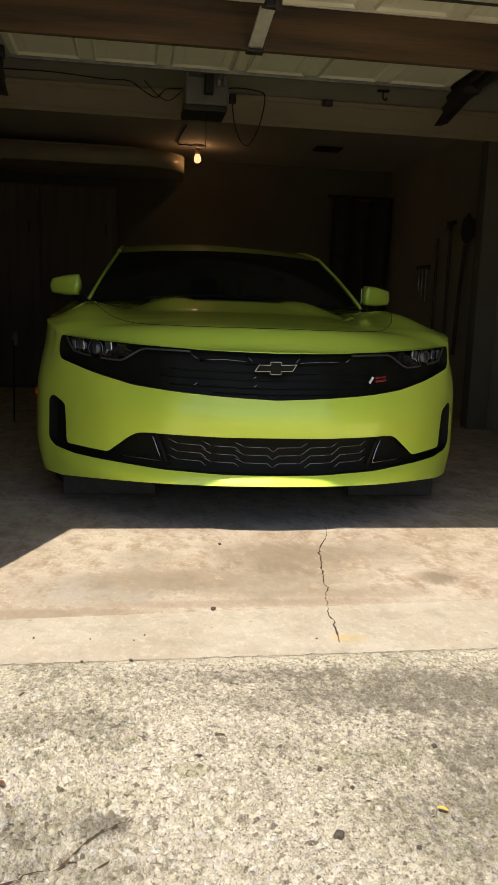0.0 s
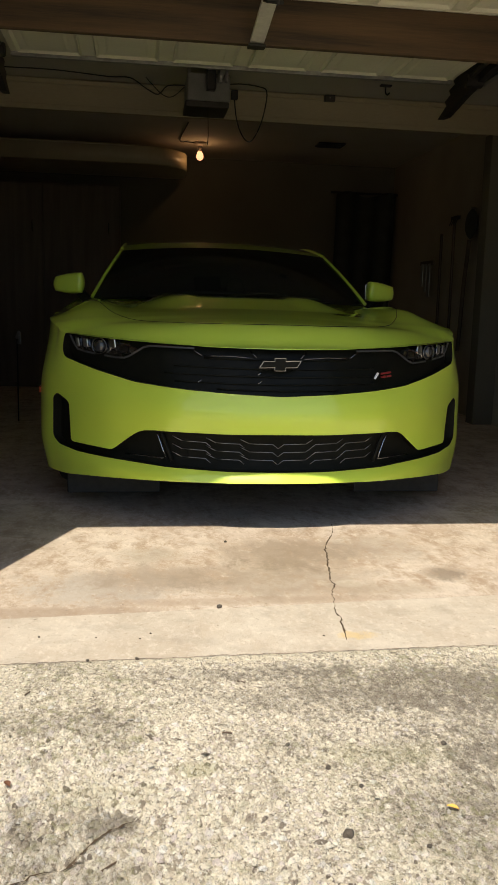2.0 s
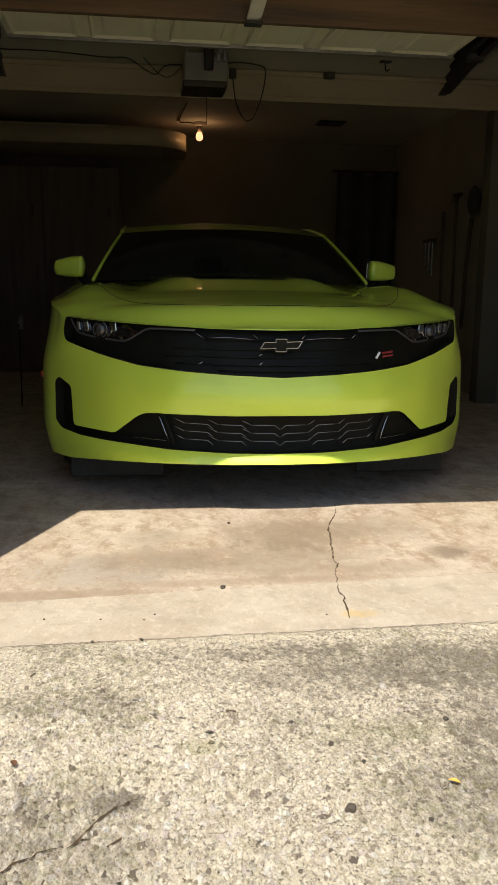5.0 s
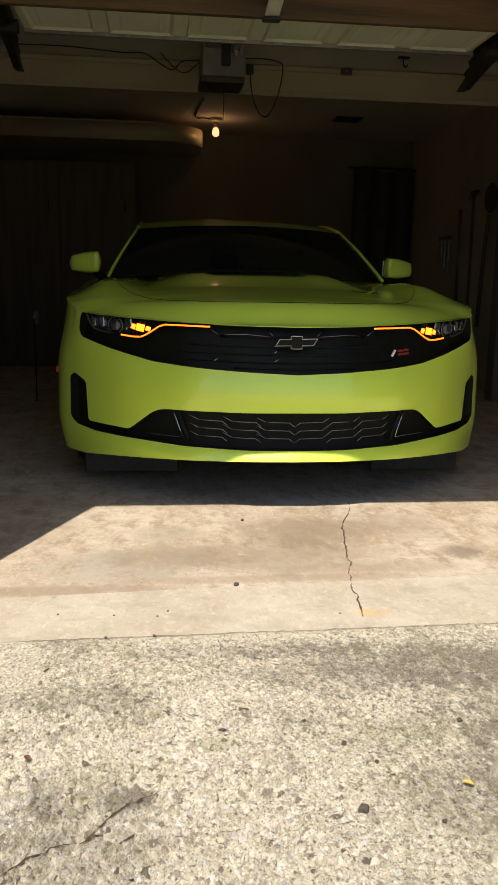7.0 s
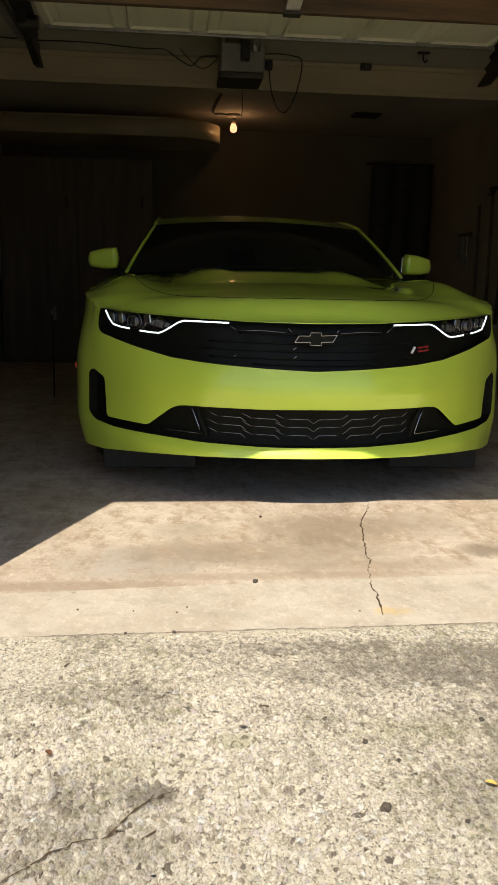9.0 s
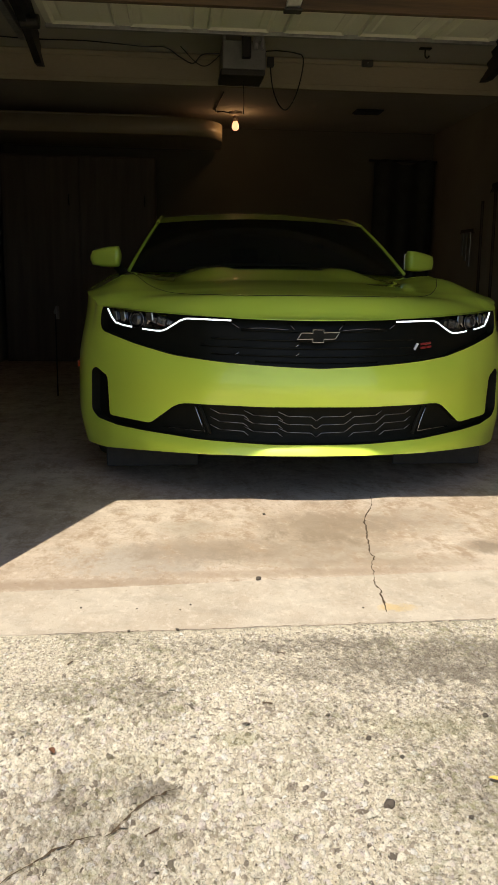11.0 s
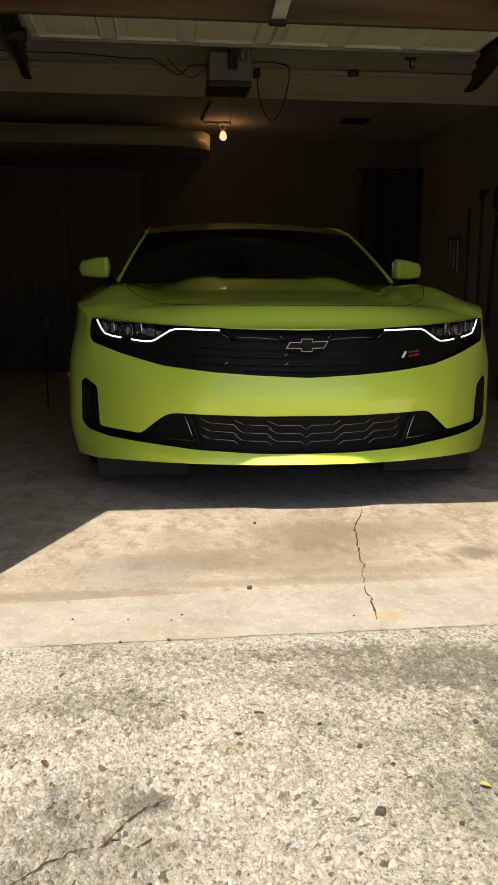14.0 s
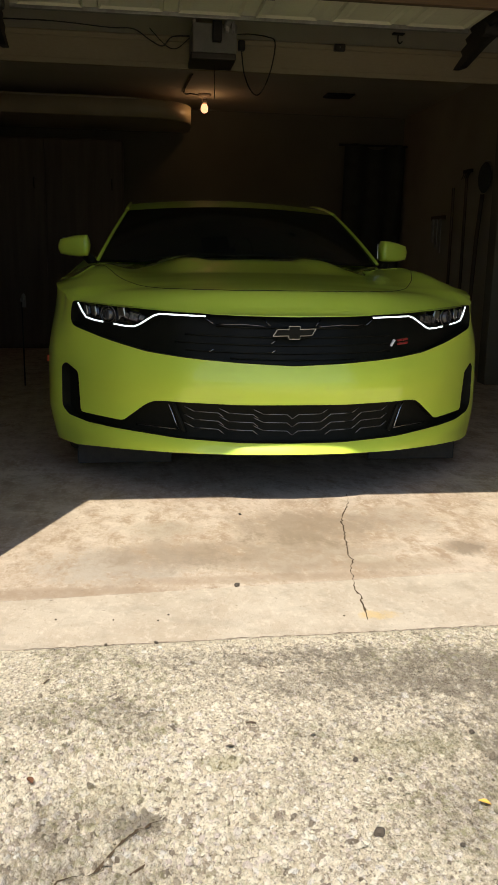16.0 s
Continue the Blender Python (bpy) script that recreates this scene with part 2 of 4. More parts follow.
M_CEIL = mat("ceiling_board", (0.55, 0.51, 0.43), (0.45, 0.41, 0.34), 1.2, 0.85, bump=0.1)
M_BEAM = mat("painted_beam", (0.45, 0.38, 0.25), (0.35, 0.29, 0.19), 2.0, 0.7, bump=0.1, stretch=(0.3, 1, 1))
M_DOORPAINT = mat("door_cream_paint", (0.76, 0.73, 0.59), (0.63, 0.60, 0.47), 2.5, 0.5, bump=0.05)
M_WOOD = mat("stained_plank", (0.12, 0.068, 0.030), (0.028, 0.016, 0.009), 3.5, 0.6, bump=0.3, stretch=(0.25, 6, 6), fine=40)
M_STEEL = mat("galvanised_steel", (0.45, 0.44, 0.42), (0.28, 0.27, 0.25), 25, 0.45, 0.9, bump=0.1)
M_STRAP = mat("dull_zinc", (0.52, 0.50, 0.45), (0.40, 0.38, 0.34), 25, 0.5, 0.2, bump=0.1)
M_IRON = mat("black_iron", (0.016, 0.015, 0.014), (0.03, 0.027, 0.024), 25, 0.6, 0.3, bump=0.1)
M_OPENER = mat("opener_grey_enamel", (0.22, 0.21, 0.19), (0.17, 0.16, 0.145), 10, 0.5)
M_OPENER_DARK = mat("opener_dark_cover", (0.05, 0.042, 0.035), (0.03, 0.026, 0.022), 12, 0.5)
M_CABLE = mat("black_cable", (0.015, 0.014, 0.013), None, 20, 0.6)
M_DUCT = mat("duct_cream_enamel", (0.50, 0.42, 0.28), (0.42, 0.35, 0.23), 3, 0.32)
M_PORCELAIN = mat("porcelain", (0.45, 0.38, 0.3), (0.35, 0.3, 0.24), 20, 0.4)
M_BULB = mat("bulb_glow", (1, 0.8, 0.5), None, 20, 0.4, emit=(1.0, 0.38, 0.18), strength=2.2)
M_DARKWOOD = mat("dark_cupboard_wood", (0.16, 0.12, 0.09), (0.10, 0.075, 0.055), 3, 0.6, bump=0.2, stretch=(6, 6, 0.4))
M_TOOL = mat("tool_wood", (0.10, 0.065, 0.035), (0.06, 0.04, 0.022), 6, 0.6, stretch=(6, 6, 0.5))
M_CLOTH = mat("dark_cloth", (0.06, 0.065, 0.055), (0.04, 0.042, 0.036), 8, 0.95, bump=0.4)
M_STUCCO = mat("outer_stucco", (0.62, 0.57, 0.48), (0.54, 0.49, 0.40), 3, 0.9, bump=0.5)
M_ROOF = mat("unseen_roof_dark", (0.10, 0.09, 0.08), (0.06, 0.055, 0.05), 6, 0.95, bump=0.5)
M_LEAF = mat("dry_leaf", (0.75, 0.48, 0.10), (0.60, 0.36, 0.08), 60, 0.7)
M_RUST = mat("rust_leaf", (0.16, 0.065, 0.03), (0.10, 0.045, 0.022), 60, 0.75)
M_TWIG = mat("twig", (0.12, 0.08, 0.05), (0.08, 0.05, 0.03), 60, 0.8)
M_PEBBLE = mat("dark_pebble", (0.10, 0.08, 0.06), (0.06, 0.05, 0.04), 60, 0.8)
M_GREYHANDLE = mat("grey_plastic", (0.25, 0.25, 0.25), (0.18, 0.18, 0.18), 20, 0.5)


# ---------- mesh helpers ----------
def mesh_of(name, verts, faces, material, smooth=False, slots=None, face_slots=None):
    me = bpy.data.meshes.new(name)
    me.from_pydata([tuple(v) for v in verts], [], faces)
    for m in (slots or [material]):
        me.materials.append(m)
    if face_slots:
        me.polygons.foreach_set("material_index", face_slots)
    if smooth:
        me.polygons.foreach_set("use_smooth", [True] * len(me.polygons))
    me.update()
    return me


def part(name, geo, material, parent=None, label="", smooth=False):
    """One mesh object from (verts, faces), under a thing or part."""
    ob = new(name, mesh_of(name, geo[0], geo[1], material, smooth))
    if parent:
        ob.parent = parent
    if label:
        ob["label"] = label
    return ob


def join(*geos):
    verts, faces = [], []
    for v, f in geos:
        k = len(verts)
        verts += [tuple(p) for p in v]
        faces += [tuple(i + k for i in q) for q in f]
    return verts, faces


def moved(geo, m):
    return [tuple(m @ Vector(v)) for v in geo[0]], geo[1]


def box(x0, x1, y0, y1, z0, z1, bevel=0.004, seg=2):
    bm = bmesh.new()
    bmesh.ops.create_cube(bm, size=1)
    for v in bm.verts:
        v.co = Vector(((x0 + x1) / 2 + v.co.x * (x1 - x0), (y0 + y1) / 2 + v.co.y * (y1 - y0), (z0 + z1) / 2 + v.co.z * (z1 - z0)))
    if bevel:
        bmesh.ops.bevel(bm, geom=bm.edges[:], offset=bevel, segments=seg, affect="EDGES", profile=0.5)
    bm.verts.index_update()
    out = [tuple(v.co) for v in bm.verts], [tuple(v.index for v in f.verts) for f in bm.faces]
    bm.free()
    return out


def tube(pts, r, n=8, closed_ends=True, radii=None):
    """A round bar along a line of points."""
    pts = [Vector(p) for p in pts]
    verts, faces = [], []
    for i, p in enumerate(pts):
        d = (pts[min(i + 1, len(pts) - 1)] - pts[max(i - 1, 0)]).normalized()
        a = d.cross(Vector((0.13, 0.21, 1) if abs(d.z) < 0.9 else (1, 0.1, 0))).normalized()
        b = d.cross(a)
        rr = radii[i] if radii else r
        for k in range(n):
            t = 2 * math.pi * k / n
            verts.append(tuple(p + a * (rr * math.cos(t)) + b * (rr * math.sin(t))))
    for i in range(len(pts) - 1):
        for k in range(n):
            faces.append((i * n + k, i * n + (k + 1) % n, (i + 1) * n + (k + 1) % n, (i + 1) * n + k))
    if closed_ends:
        faces.append(tuple(range(n - 1, -1, -1)))
        faces.append(tuple((len(pts) - 1) * n + k for k in range(n)))
    return verts, faces


def curved(pts, n=5):
    """More points along a line, so that it bends softly."""
    q = [Vector(p) for p in pts]
    q = [q[0]] + q + [q[-1]]
    out = []
    for i in range(1, len(q) - 2):
        a, b, c, d = q[i - 1:i + 3]
        for k in range(n):
            t = k / n
            out.append(0.5 * (2 * b + (c - a) * t + (2 * a - 5 * b + 4 * c - d) * t * t + (3 * b - a - 3 * c + d) * t ** 3))
    return out + [q[-1]]


def lathe(profile, n=24):
    """Turned about z: rows of (radius, z)."""
    verts, faces = [], []
    for r, z in profile:
        for k in range(n):
            t = 2 * math.pi * k / n
            verts.append((r * math.cos(t), r * math.sin(t), z))
    for i in range(len(profile) - 1):
        for k in range(n):
            faces.append((i * n + k, i * n + (k + 1) % n, (i + 1) * n + (k + 1) % n, (i + 1) * n + k))
    faces.append(tuple(range(n - 1, -1, -1)))
    faces.append(tuple((len(profile) - 1) * n + k for k in range(n)))
    return verts, faces


def patch(fn, nu, nv):
    """A grid of fn(u, v), u and v from 0 to 1."""
    verts = [tuple(fn(i / nu, j / nv)) for j in range(nv + 1) for i in range(nu + 1)]
    faces = [(j * (nu + 1) + i, j * (nu + 1) + i + 1, (j + 1) * (nu + 1) + i + 1, (j + 1) * (nu + 1) + i) for j in range(nv) for i in range(nu)]
    return verts, faces


def inside(p, poly):
    x, y = p
    hit = False
    for i in range(len(poly)):
        x0, y0 = poly[i - 1]
        x1, y1 = poly[i]
        if (y0 > y) != (y1 > y) and x < (x1 - x0) * (y - y0) / (y1 - y0) + x0:
            hit = not hit
    return hit


def dense(poly, step, closed=True):
    out = []
    n = len(poly)
    for i in range(n if closed else n - 1):
        a, b = Vector(poly[i]), Vector(poly[(i + 1) % n])
        k = max(1, math.ceil((b - a).length / step))
        out += [tuple(a.lerp(b, j / k)) for j in range(k)]
    return out if closed else out + [tuple(poly[-1])]


def rounded(poly, r, n=4):
    """A polygon with its corners rounded by r at most."""
    out = []
    for i in range(len(poly)):
        p, a, b = Vector(poly[i]), Vector(poly[i - 1]), Vector(poly[(i + 1) % len(poly)])
        da, db = a - p, b - p
        k = min(r, da.length * 0.45, db.length * 0.45)
        s, e = p + da.normalized() * k, p + db.normalized() * k
        for j in range(n + 1):
            t = j / n
            out.append(tuple(s.lerp(p, t).lerp(p.lerp(e, t), t)))
    return out


def cut_sheet(rings, points, gap):
    """Triangles of a plane cut along closed rings: (points, triangles)."""
    verts, edges = [], []
    segs = []
    for ring in rings:
        k = len(verts)
        verts += [Vector(p) for p in ring]
        edges += [(k + i, k + (i + 1) % len(ring)) for i in range(len(ring))]
        segs += [(ring[i], ring[(i + 1) % len(ring)]) for i in range(len(ring))]
    rim = np.array([p for s in segs for p in (s[0], ((s[0][0] + s[1][0]) / 2, (s[0][1] + s[1][1]) / 2))])
    pts = np.array(points)
    for chunk in np.array_split(pts, max(1, len(pts) // 500)):
        d = ((chunk[:, None, :] - rim[None, :, :]) ** 2).sum(2).min(1)
        verts += [Vector(p) for p in chunk[d > gap * gap]]
    from mathutils.geometry import delaunay_2d_cdt
    v, _, f, *_ = delaunay_2d_cdt(verts, edges, [], 0, 1e-6)
    return [tuple(p) for p in v], [tuple(t) for t in f]


def pick(sheet, test, fn):
    """The triangles whose middle passes test, laid out in space by fn."""
    pts, tris = sheet
    keep = [t for t in tris if test((sum(pts[i][0] for i in t) / 3, sum(pts[i][1] for i in t) / 3))]
    used = sorted({i for t in keep for i in t})
    idx = {i: k for k, i in enumerate(used)}
    return [tuple(fn(*pts[i])) for i in used], [tuple(idx[i] for i in t) for t in keep]


# ---------- setting ----------
def setting(name, geo, material, label, category="structure"):
    return tagged(part(name, geo, material), label, category, "", "structure")


GX, GY0, GY1, CEIL = 2.3, -1.0, 6.0, 2.44
# dark ground out of view, added so less light bounces into the garage
setting("ground", ([(-300, -300, -0.06), (300, -300, -0.06), (300, 300, -0.06), (-300, 300, -0.06)], [(0, 1, 2, 3)]), M_FAR_GROUND, "unseen dark ground added beyond the driveway to cut bounced light", "ground")
setting("driveway", box(-3.2, 3.2, -9.0, -1.19, -0.2, -0.003, 0), M_DRIVE, "weathered exposed-aggregate driveway in full sun", "driveway")

# floor slab with an open crack running across it
crack = [(0.275, 0.06), (0.255, -0.05), (0.215, -0.16), (0.188, -0.22), (0.163, -0.31), (0.150, -0.40), (0.130, -0.50), (0.118, -0.58), (0.100, -0.66), (0.106, -0.70), (0.084, -0.76), (0.072, -0.82), (0.064, -0.873)]
crack_apron = [(0.063, -0.888), (0.045, -0.95), (0.056, -0.99), (0.042, -1.04), (0.04, -1.09), (0.026, -1.165)]


def crack_ring(line, w):
    rng = random.Random(4)
    fine = dense(line, 0.017, closed=False)
    fine = [(x + rng.uniform(-0.0036, 0.0036), y + rng.uniform(-0.005, 0.005)) for x, y in fine]
    n = len(fine)
    wid = [w * rng.uniform(0.25, 1.3) * min(1, 0.35 + 3 * min(i, n - 1 - i) / n) for i in range(n)]
    return [(x - a, y) for (x, y), a in zip(fine, wid)] + [(x + a, y) for (x, y), a in reversed(list(zip(fine, wid)))]


def slab(name, x0, x1, y0, y1, line, w, material, label):
    """A slab from x0 to x1; y0 and y1 give its front and back edge as (height at x = 0, slope)."""
    ring = crack_ring(line, w)
    outer = dense([(x0, y0[0] + y0[1] * x0), (x1, y0[0] + y0[1] * x1), (x1, y1[0] + y1[1] * x1), (x0, y1[0] + y1[1] * x0)], 0.3)
    pts = [(x0 + 0.15 + 0.25 * i, y0[0] - 0.2 + 0.25 * j) for i in range(int((x1 - x0 - 0.2) / 0.25)) for j in range(int((y1[0] - y0[0] + 0.3) / 0.25))]
    pts = [p for p in pts if inside(p, outer)]
    sheet = cut_sheet([outer, ring], pts, 0.03)
    top = pick(sheet, lambda p: inside(p, outer) and not inside(p, ring), lambda x, y: (x, y, 0.0))
    n = len(outer)
    sides = [(x, y, z) for z in (0.0, -0.1) for x, y in outer], [((i + 1) % n, i, i + n, (i + 1) % n + n) for i in range(n)]
    k = len(ring)
    walls = [(x, y, z) for z in (0.0, -0.03) for x, y in ring], [(i, (i + 1) % k, (i + 1) % k + k, i + k) for i in range(k)]
    ob = setting(name, join(top, sides), material, label, "floor")
    bed = pick(sheet, lambda p: inside(p, ring), lambda x, y: (x, y, -0.0025))
    part("crack", join(bed, walls), M_CRACK, ob, "dark jagged crack in the concrete")
    return ob


slab("floor", -GX - 0.15, GX + 0.15, (-0.8785, 0.07), (GY1 + 0.15, 0.0), crack, 0.0026, M_FLOOR, "brown-stained concrete garage floor with a long crack")
slab("pavement", -1.75, 1.75, (-1.232, 0.02), (-0.88, 0.07), crack_apron, 0.0034, M_APRON, "pale concrete apron strip before the garage door")

drive = bpy.data.objects["driveway"]
ring = crack_ring([(-0.84, -2.16), (-0.78, -2.10), (-0.72, -2.06), (-0.67, -2.05), (-0.635, -1.99), (-0.60, -1.95), (-0.55, -1.93)], 0.0048)
part("crack", pick(cut_sheet([ring], [(-0.7, -2.055)], 0.001), lambda p: inside(p, ring), lambda x, y: (x, y, 0.0012)), M_CRACK, drive, "dark jagged crack in the drive")
ring2 = crack_ring([(-0.9 + 0.06 * k, -1.2355 + 0.02 * (-0.9 + 0.06 * k) + 0.002 * math.sin(2.3 * k)) for k in range(30)], 0.0007)
ring2 = [(x, y + (0.0008 if i < len(ring2) // 2 else -0.0008)) for i, (x, y) in enumerate(ring2)]
part("joint", pick(cut_sheet([ring2], [(0.0, -1.2355)], 0.0005), lambda p: inside(p, ring2), lambda x, y: (x, y, 0.0012)), M_CRACK, drive, "dark open joint along the apron")

setting("wall_west", box(-GX - 0.15, -GX, GY0 + 0.15, GY1, 0, 2.6, 0), M_WALL, "dark unlit garage side wall", "wall")
setting("wall_east", box(GX, GX + 0.15, GY0 + 0.15, GY1, 0, 2.6, 0), M_WALL, "dull painted garage side wall hung with tools", "wall")
setting("wall_north", box(-GX - 0.15, GX + 0.15, GY1, GY1 + 0.15, 0, 2.6, 0), M_BACK, "dim garage back wall", "wall")
setting("ceiling", box(-GX, GX, GY0 + 0.15, GY1, CEIL, CEIL + 0.12, 0), M_CEIL, "grey ceiling boards of the garage", "ceiling")
for nm, a, b in (("wall_front_west", -GX - 0.15, -1.215), ("wall_front_east", 1.34, GX + 0.15)):
    setting(nm, box(a, b, GY0, GY0 + 0.15, 0, 2.13, 0), M_STUCCO, "pale stucco garage front wall beside the opening", "wall")
setting("wall_front_header", box(-GX - 0.15, GX + 0.15, GY0, GY0 + 0.15, 2.13, 2.9, 0), M_STUCCO, "stucco header above the garage opening", "wall")
# unseen slab, added to stop light leaking in from above
setting("roof", box(-GX - 0.4, GX + 0.4, GY0 + 0.155, GY1 + 0.4, 2.62, 2.78, 0.01), M_ROOF, "unseen flat dark roof slab added over the garage to block light", "roof")

# beam across the ceiling with its post on the tool wall
beam = tagged(new("ceiling_beam"), "cream-painted timber beam below the ceiling", "beam", "", "structure")
part("face_board", box(-GX, GX, 3.0, 3.12, 2.245, CEIL, 0.006), M_BEAM, beam)
part("lower_trim", box(-GX, GX, 2.985, 3.0, 2.225, 2.262, 0.004), M_BEAM, beam)
part("upper_trim", box(-GX, GX, 2.98, 3.0, 2.398, 2.43, 0.006), M_BEAM, beam)
post = setting("wall_post", box(2.13, GX, 3.0, 3.14, 0, 2.24, 0.006), M_BACK, "dull brown post under the ceiling beam", "post")


# ---------- overhead door ----------
def overhead_door():
    door = tagged(new("overhead_door"), "cream panelled overhead garage door, raised and open", "garage door")
    x0, x1, y0, z = -1.22, 1.22, -0.66, 2.2
    sec, cols = 0.545, 6
    w = (x1 - x0) / cols
    for s in range(4):
        a, b = y0 + s * sec + 0.003, y0 + (s + 1) * sec - 0.003
        body = part("door_section", box(x0, x1, a, b, z, z + 0.045, 0.003), M_DOORPAINT, door)
        for c in range(cols):
            xa, xb = x0 + c * w + 0.035, x0 + (c + 1) * w - 0.035
            ya, yb = a + 0.06, b - 0.05
            def ring(d, h):
                return [(xa + d, ya + d, h), (xb - d, ya + d, h), (xb - d, yb - d, h), (xa + d, yb - d, h)]
            rows = ring(0, z - 0.0002) + ring(0.007, z - 0.015) + ring(0.022, z - 0.003) + ring(0.06, z - 0.003) + ring(0.072, z - 0.009)
            faces = [(i * 4 + k, i * 4 + (k + 1) % 4, i * 4 + 4 + (k + 1) % 4, i * 4 + 4 + k) for i in range(4) for k in range(4)] + [(16, 17, 18, 19)]
            part("door_panel", (rows, faces), M_DOORPAINT, body)
    part("plank", box(-1.2, 1.2, 0.44, 0.478, 2.01, 2.199, 0.003), M_WOOD, door, "brown stained reinforcing plank")
    part("lower_rib", box(x0, x1, y0 + 4 * sec - 0.028, y0 + 4 * sec + 0.004, z - 0.022, z - 0.001, 0.002), M_STEEL, door, "bare steel edge strip")
    arm = part("opener_arm", tube([(-0.03, 0.04, 2.30), (-0.03, 0.08, 2.2), (-0.035, 0.15, 2.11)], 0.012), M_IRON, door, "black bent opener arm")
    a, b = Vector((-0.045, 0.17, 2.085)), Vector((-0.052, 0.435, 2.018))
    lie = Matrix.Translation((a + b) / 2) @ (b - a).to_track_quat("Y", "Z").to_matrix().to_4x4()
    strap = join(box(-0.024, 0.024, -0.142, 0.142, -0.004, 0.004, 0.002), box(-0.03, -0.024, -0.142, 0.142, -0.004, 0.012, 0.001), box(0.024, 0.03, -0.142, 0.142, -0.004, 0.012, 0.001))
    part("strap", moved(strap, lie), M_STRAP, door, "galvanised steel strap")
    part("strap_foot", box(-0.09, -0.015, 0.415, 0.47, 1.996, 2.0095, 0.004), M_IRON, door, "dark iron foot plate")
    part("clevis", join(box(-0.06, 0.015, 0.08, 0.15, 2.135, 2.19, 0.012), tube([(-0.01, 0.13, 2.14), (-0.005, 0.16, 2.085)], 0.018, 10), box(-0.06, -0.005, 0.14, 0.2, 2.085, 2.115, 0.008)), M_IRON, door, "black pivot bracket")
    return door


overhead_door()

# opener rail and motor
opener = tagged(new("door_opener"), "grey ceiling-hung garage door opener with trailing cable", "door opener")
part("motor_box", box(-0.245, 0.028, 2.2, 2.52, 2.165, 2.335, 0.012), M_OPENER, opener)
part("base_cover", box(-0.255, 0.022, 2.19, 2.5, 2.128, 2.166, 0.008), M_OPENER_DARK, opener, "dark brown lamp cover")
part("rail", box(-0.055, -0.02, 0.05, 2.2, 2.305, 2.345, 0.003), M_STEEL, opener)
part("chain_guard", box(-0.125, -0.07, 2.15, 2.205, 2.225, 2.36, 0.006), M_IRON, opener)
part("rail_bracket", join(box(-0.065, 0.02, 2.13, 2.16, 2.345, 2.365, 0.003), box(-0.05, -0.03, 2.13, 2.16, 2.27, 2.345, 0.003), box(-0.01, 0.005, 2.13, 2.16, 2.27, 2.345, 0.003)), M_STEEL, opener, "bare steel bracket")
for hx in (-0.22, 0.0):
    part("hanger", box(hx - 0.012, hx + 0.012, 2.42, 2.45, 2.335, CEIL, 0.002), M_STEEL, opener)
part("pull_cord", tube(curved([(-0.10, 2.35, 2.13), (-0.095, 2.35, 2.0), (-0.098, 2.35, 1.93)]), 0.0025, 6), M_CABLE, opener, "thin hanging release cord")
part("plug_cable", tube(curved([(0.028, 2.35, 2.31), (0.12, 2.36, 2.32), (0.235, 2.36, 2.31), (0.285, 2.36, 2.28), (0.27, 2.36, 2.15), (0.23, 2.36, 2.03), (0.18, 2.36, 1.965), (0.13, 2.36, 2.0), (0.09, 2.36, 2.1), (0.07, 2.36, 2.25)]), 0.0042, 8), M_CABLE, opener, "black looped power cable")
part("plug", box(0.05, 0.095, 2.34, 2.38, 2.22, 2.28, 0.008), M_CABLE, opener)
part("side_cable", tube(curved([(-0.25, 2.4, 2.30), (-0.36, 2.4, 2.29), (-0.42, 2.4, 2.235), (-0.50, 2.41, 2.27), (-0.6, 2.42, 2.33), (-0.75, 2.44, 2.335), (-1.1, 2.46, 2.36), (-1.5, 2.5, 2.37), (-2.0, 2.5, 2.40)]), 0.004, 6), M_CABLE, opener, "thin wire stapled along the ceiling")
part("loose_wire", tube(curved([(-0.25, 2.4, 2.29), (-0.33, 2.4, 2.225), (-0.40, 2.4, 2.24), (-0.50, 2.4, 2.335)]), 0.003, 6), M_CABLE, opener)
part("door_wire", tube(curved([(-1.2, 0.12, 2.165), (-0.6, 0.13, 2.15), (-0.3, 0.12, 2.15), (0.4, 0.12, 2.16), (1.2, 0.14, 2.17)]), 0.006, 6), M_CABLE, opener, "black wire slung under the door")


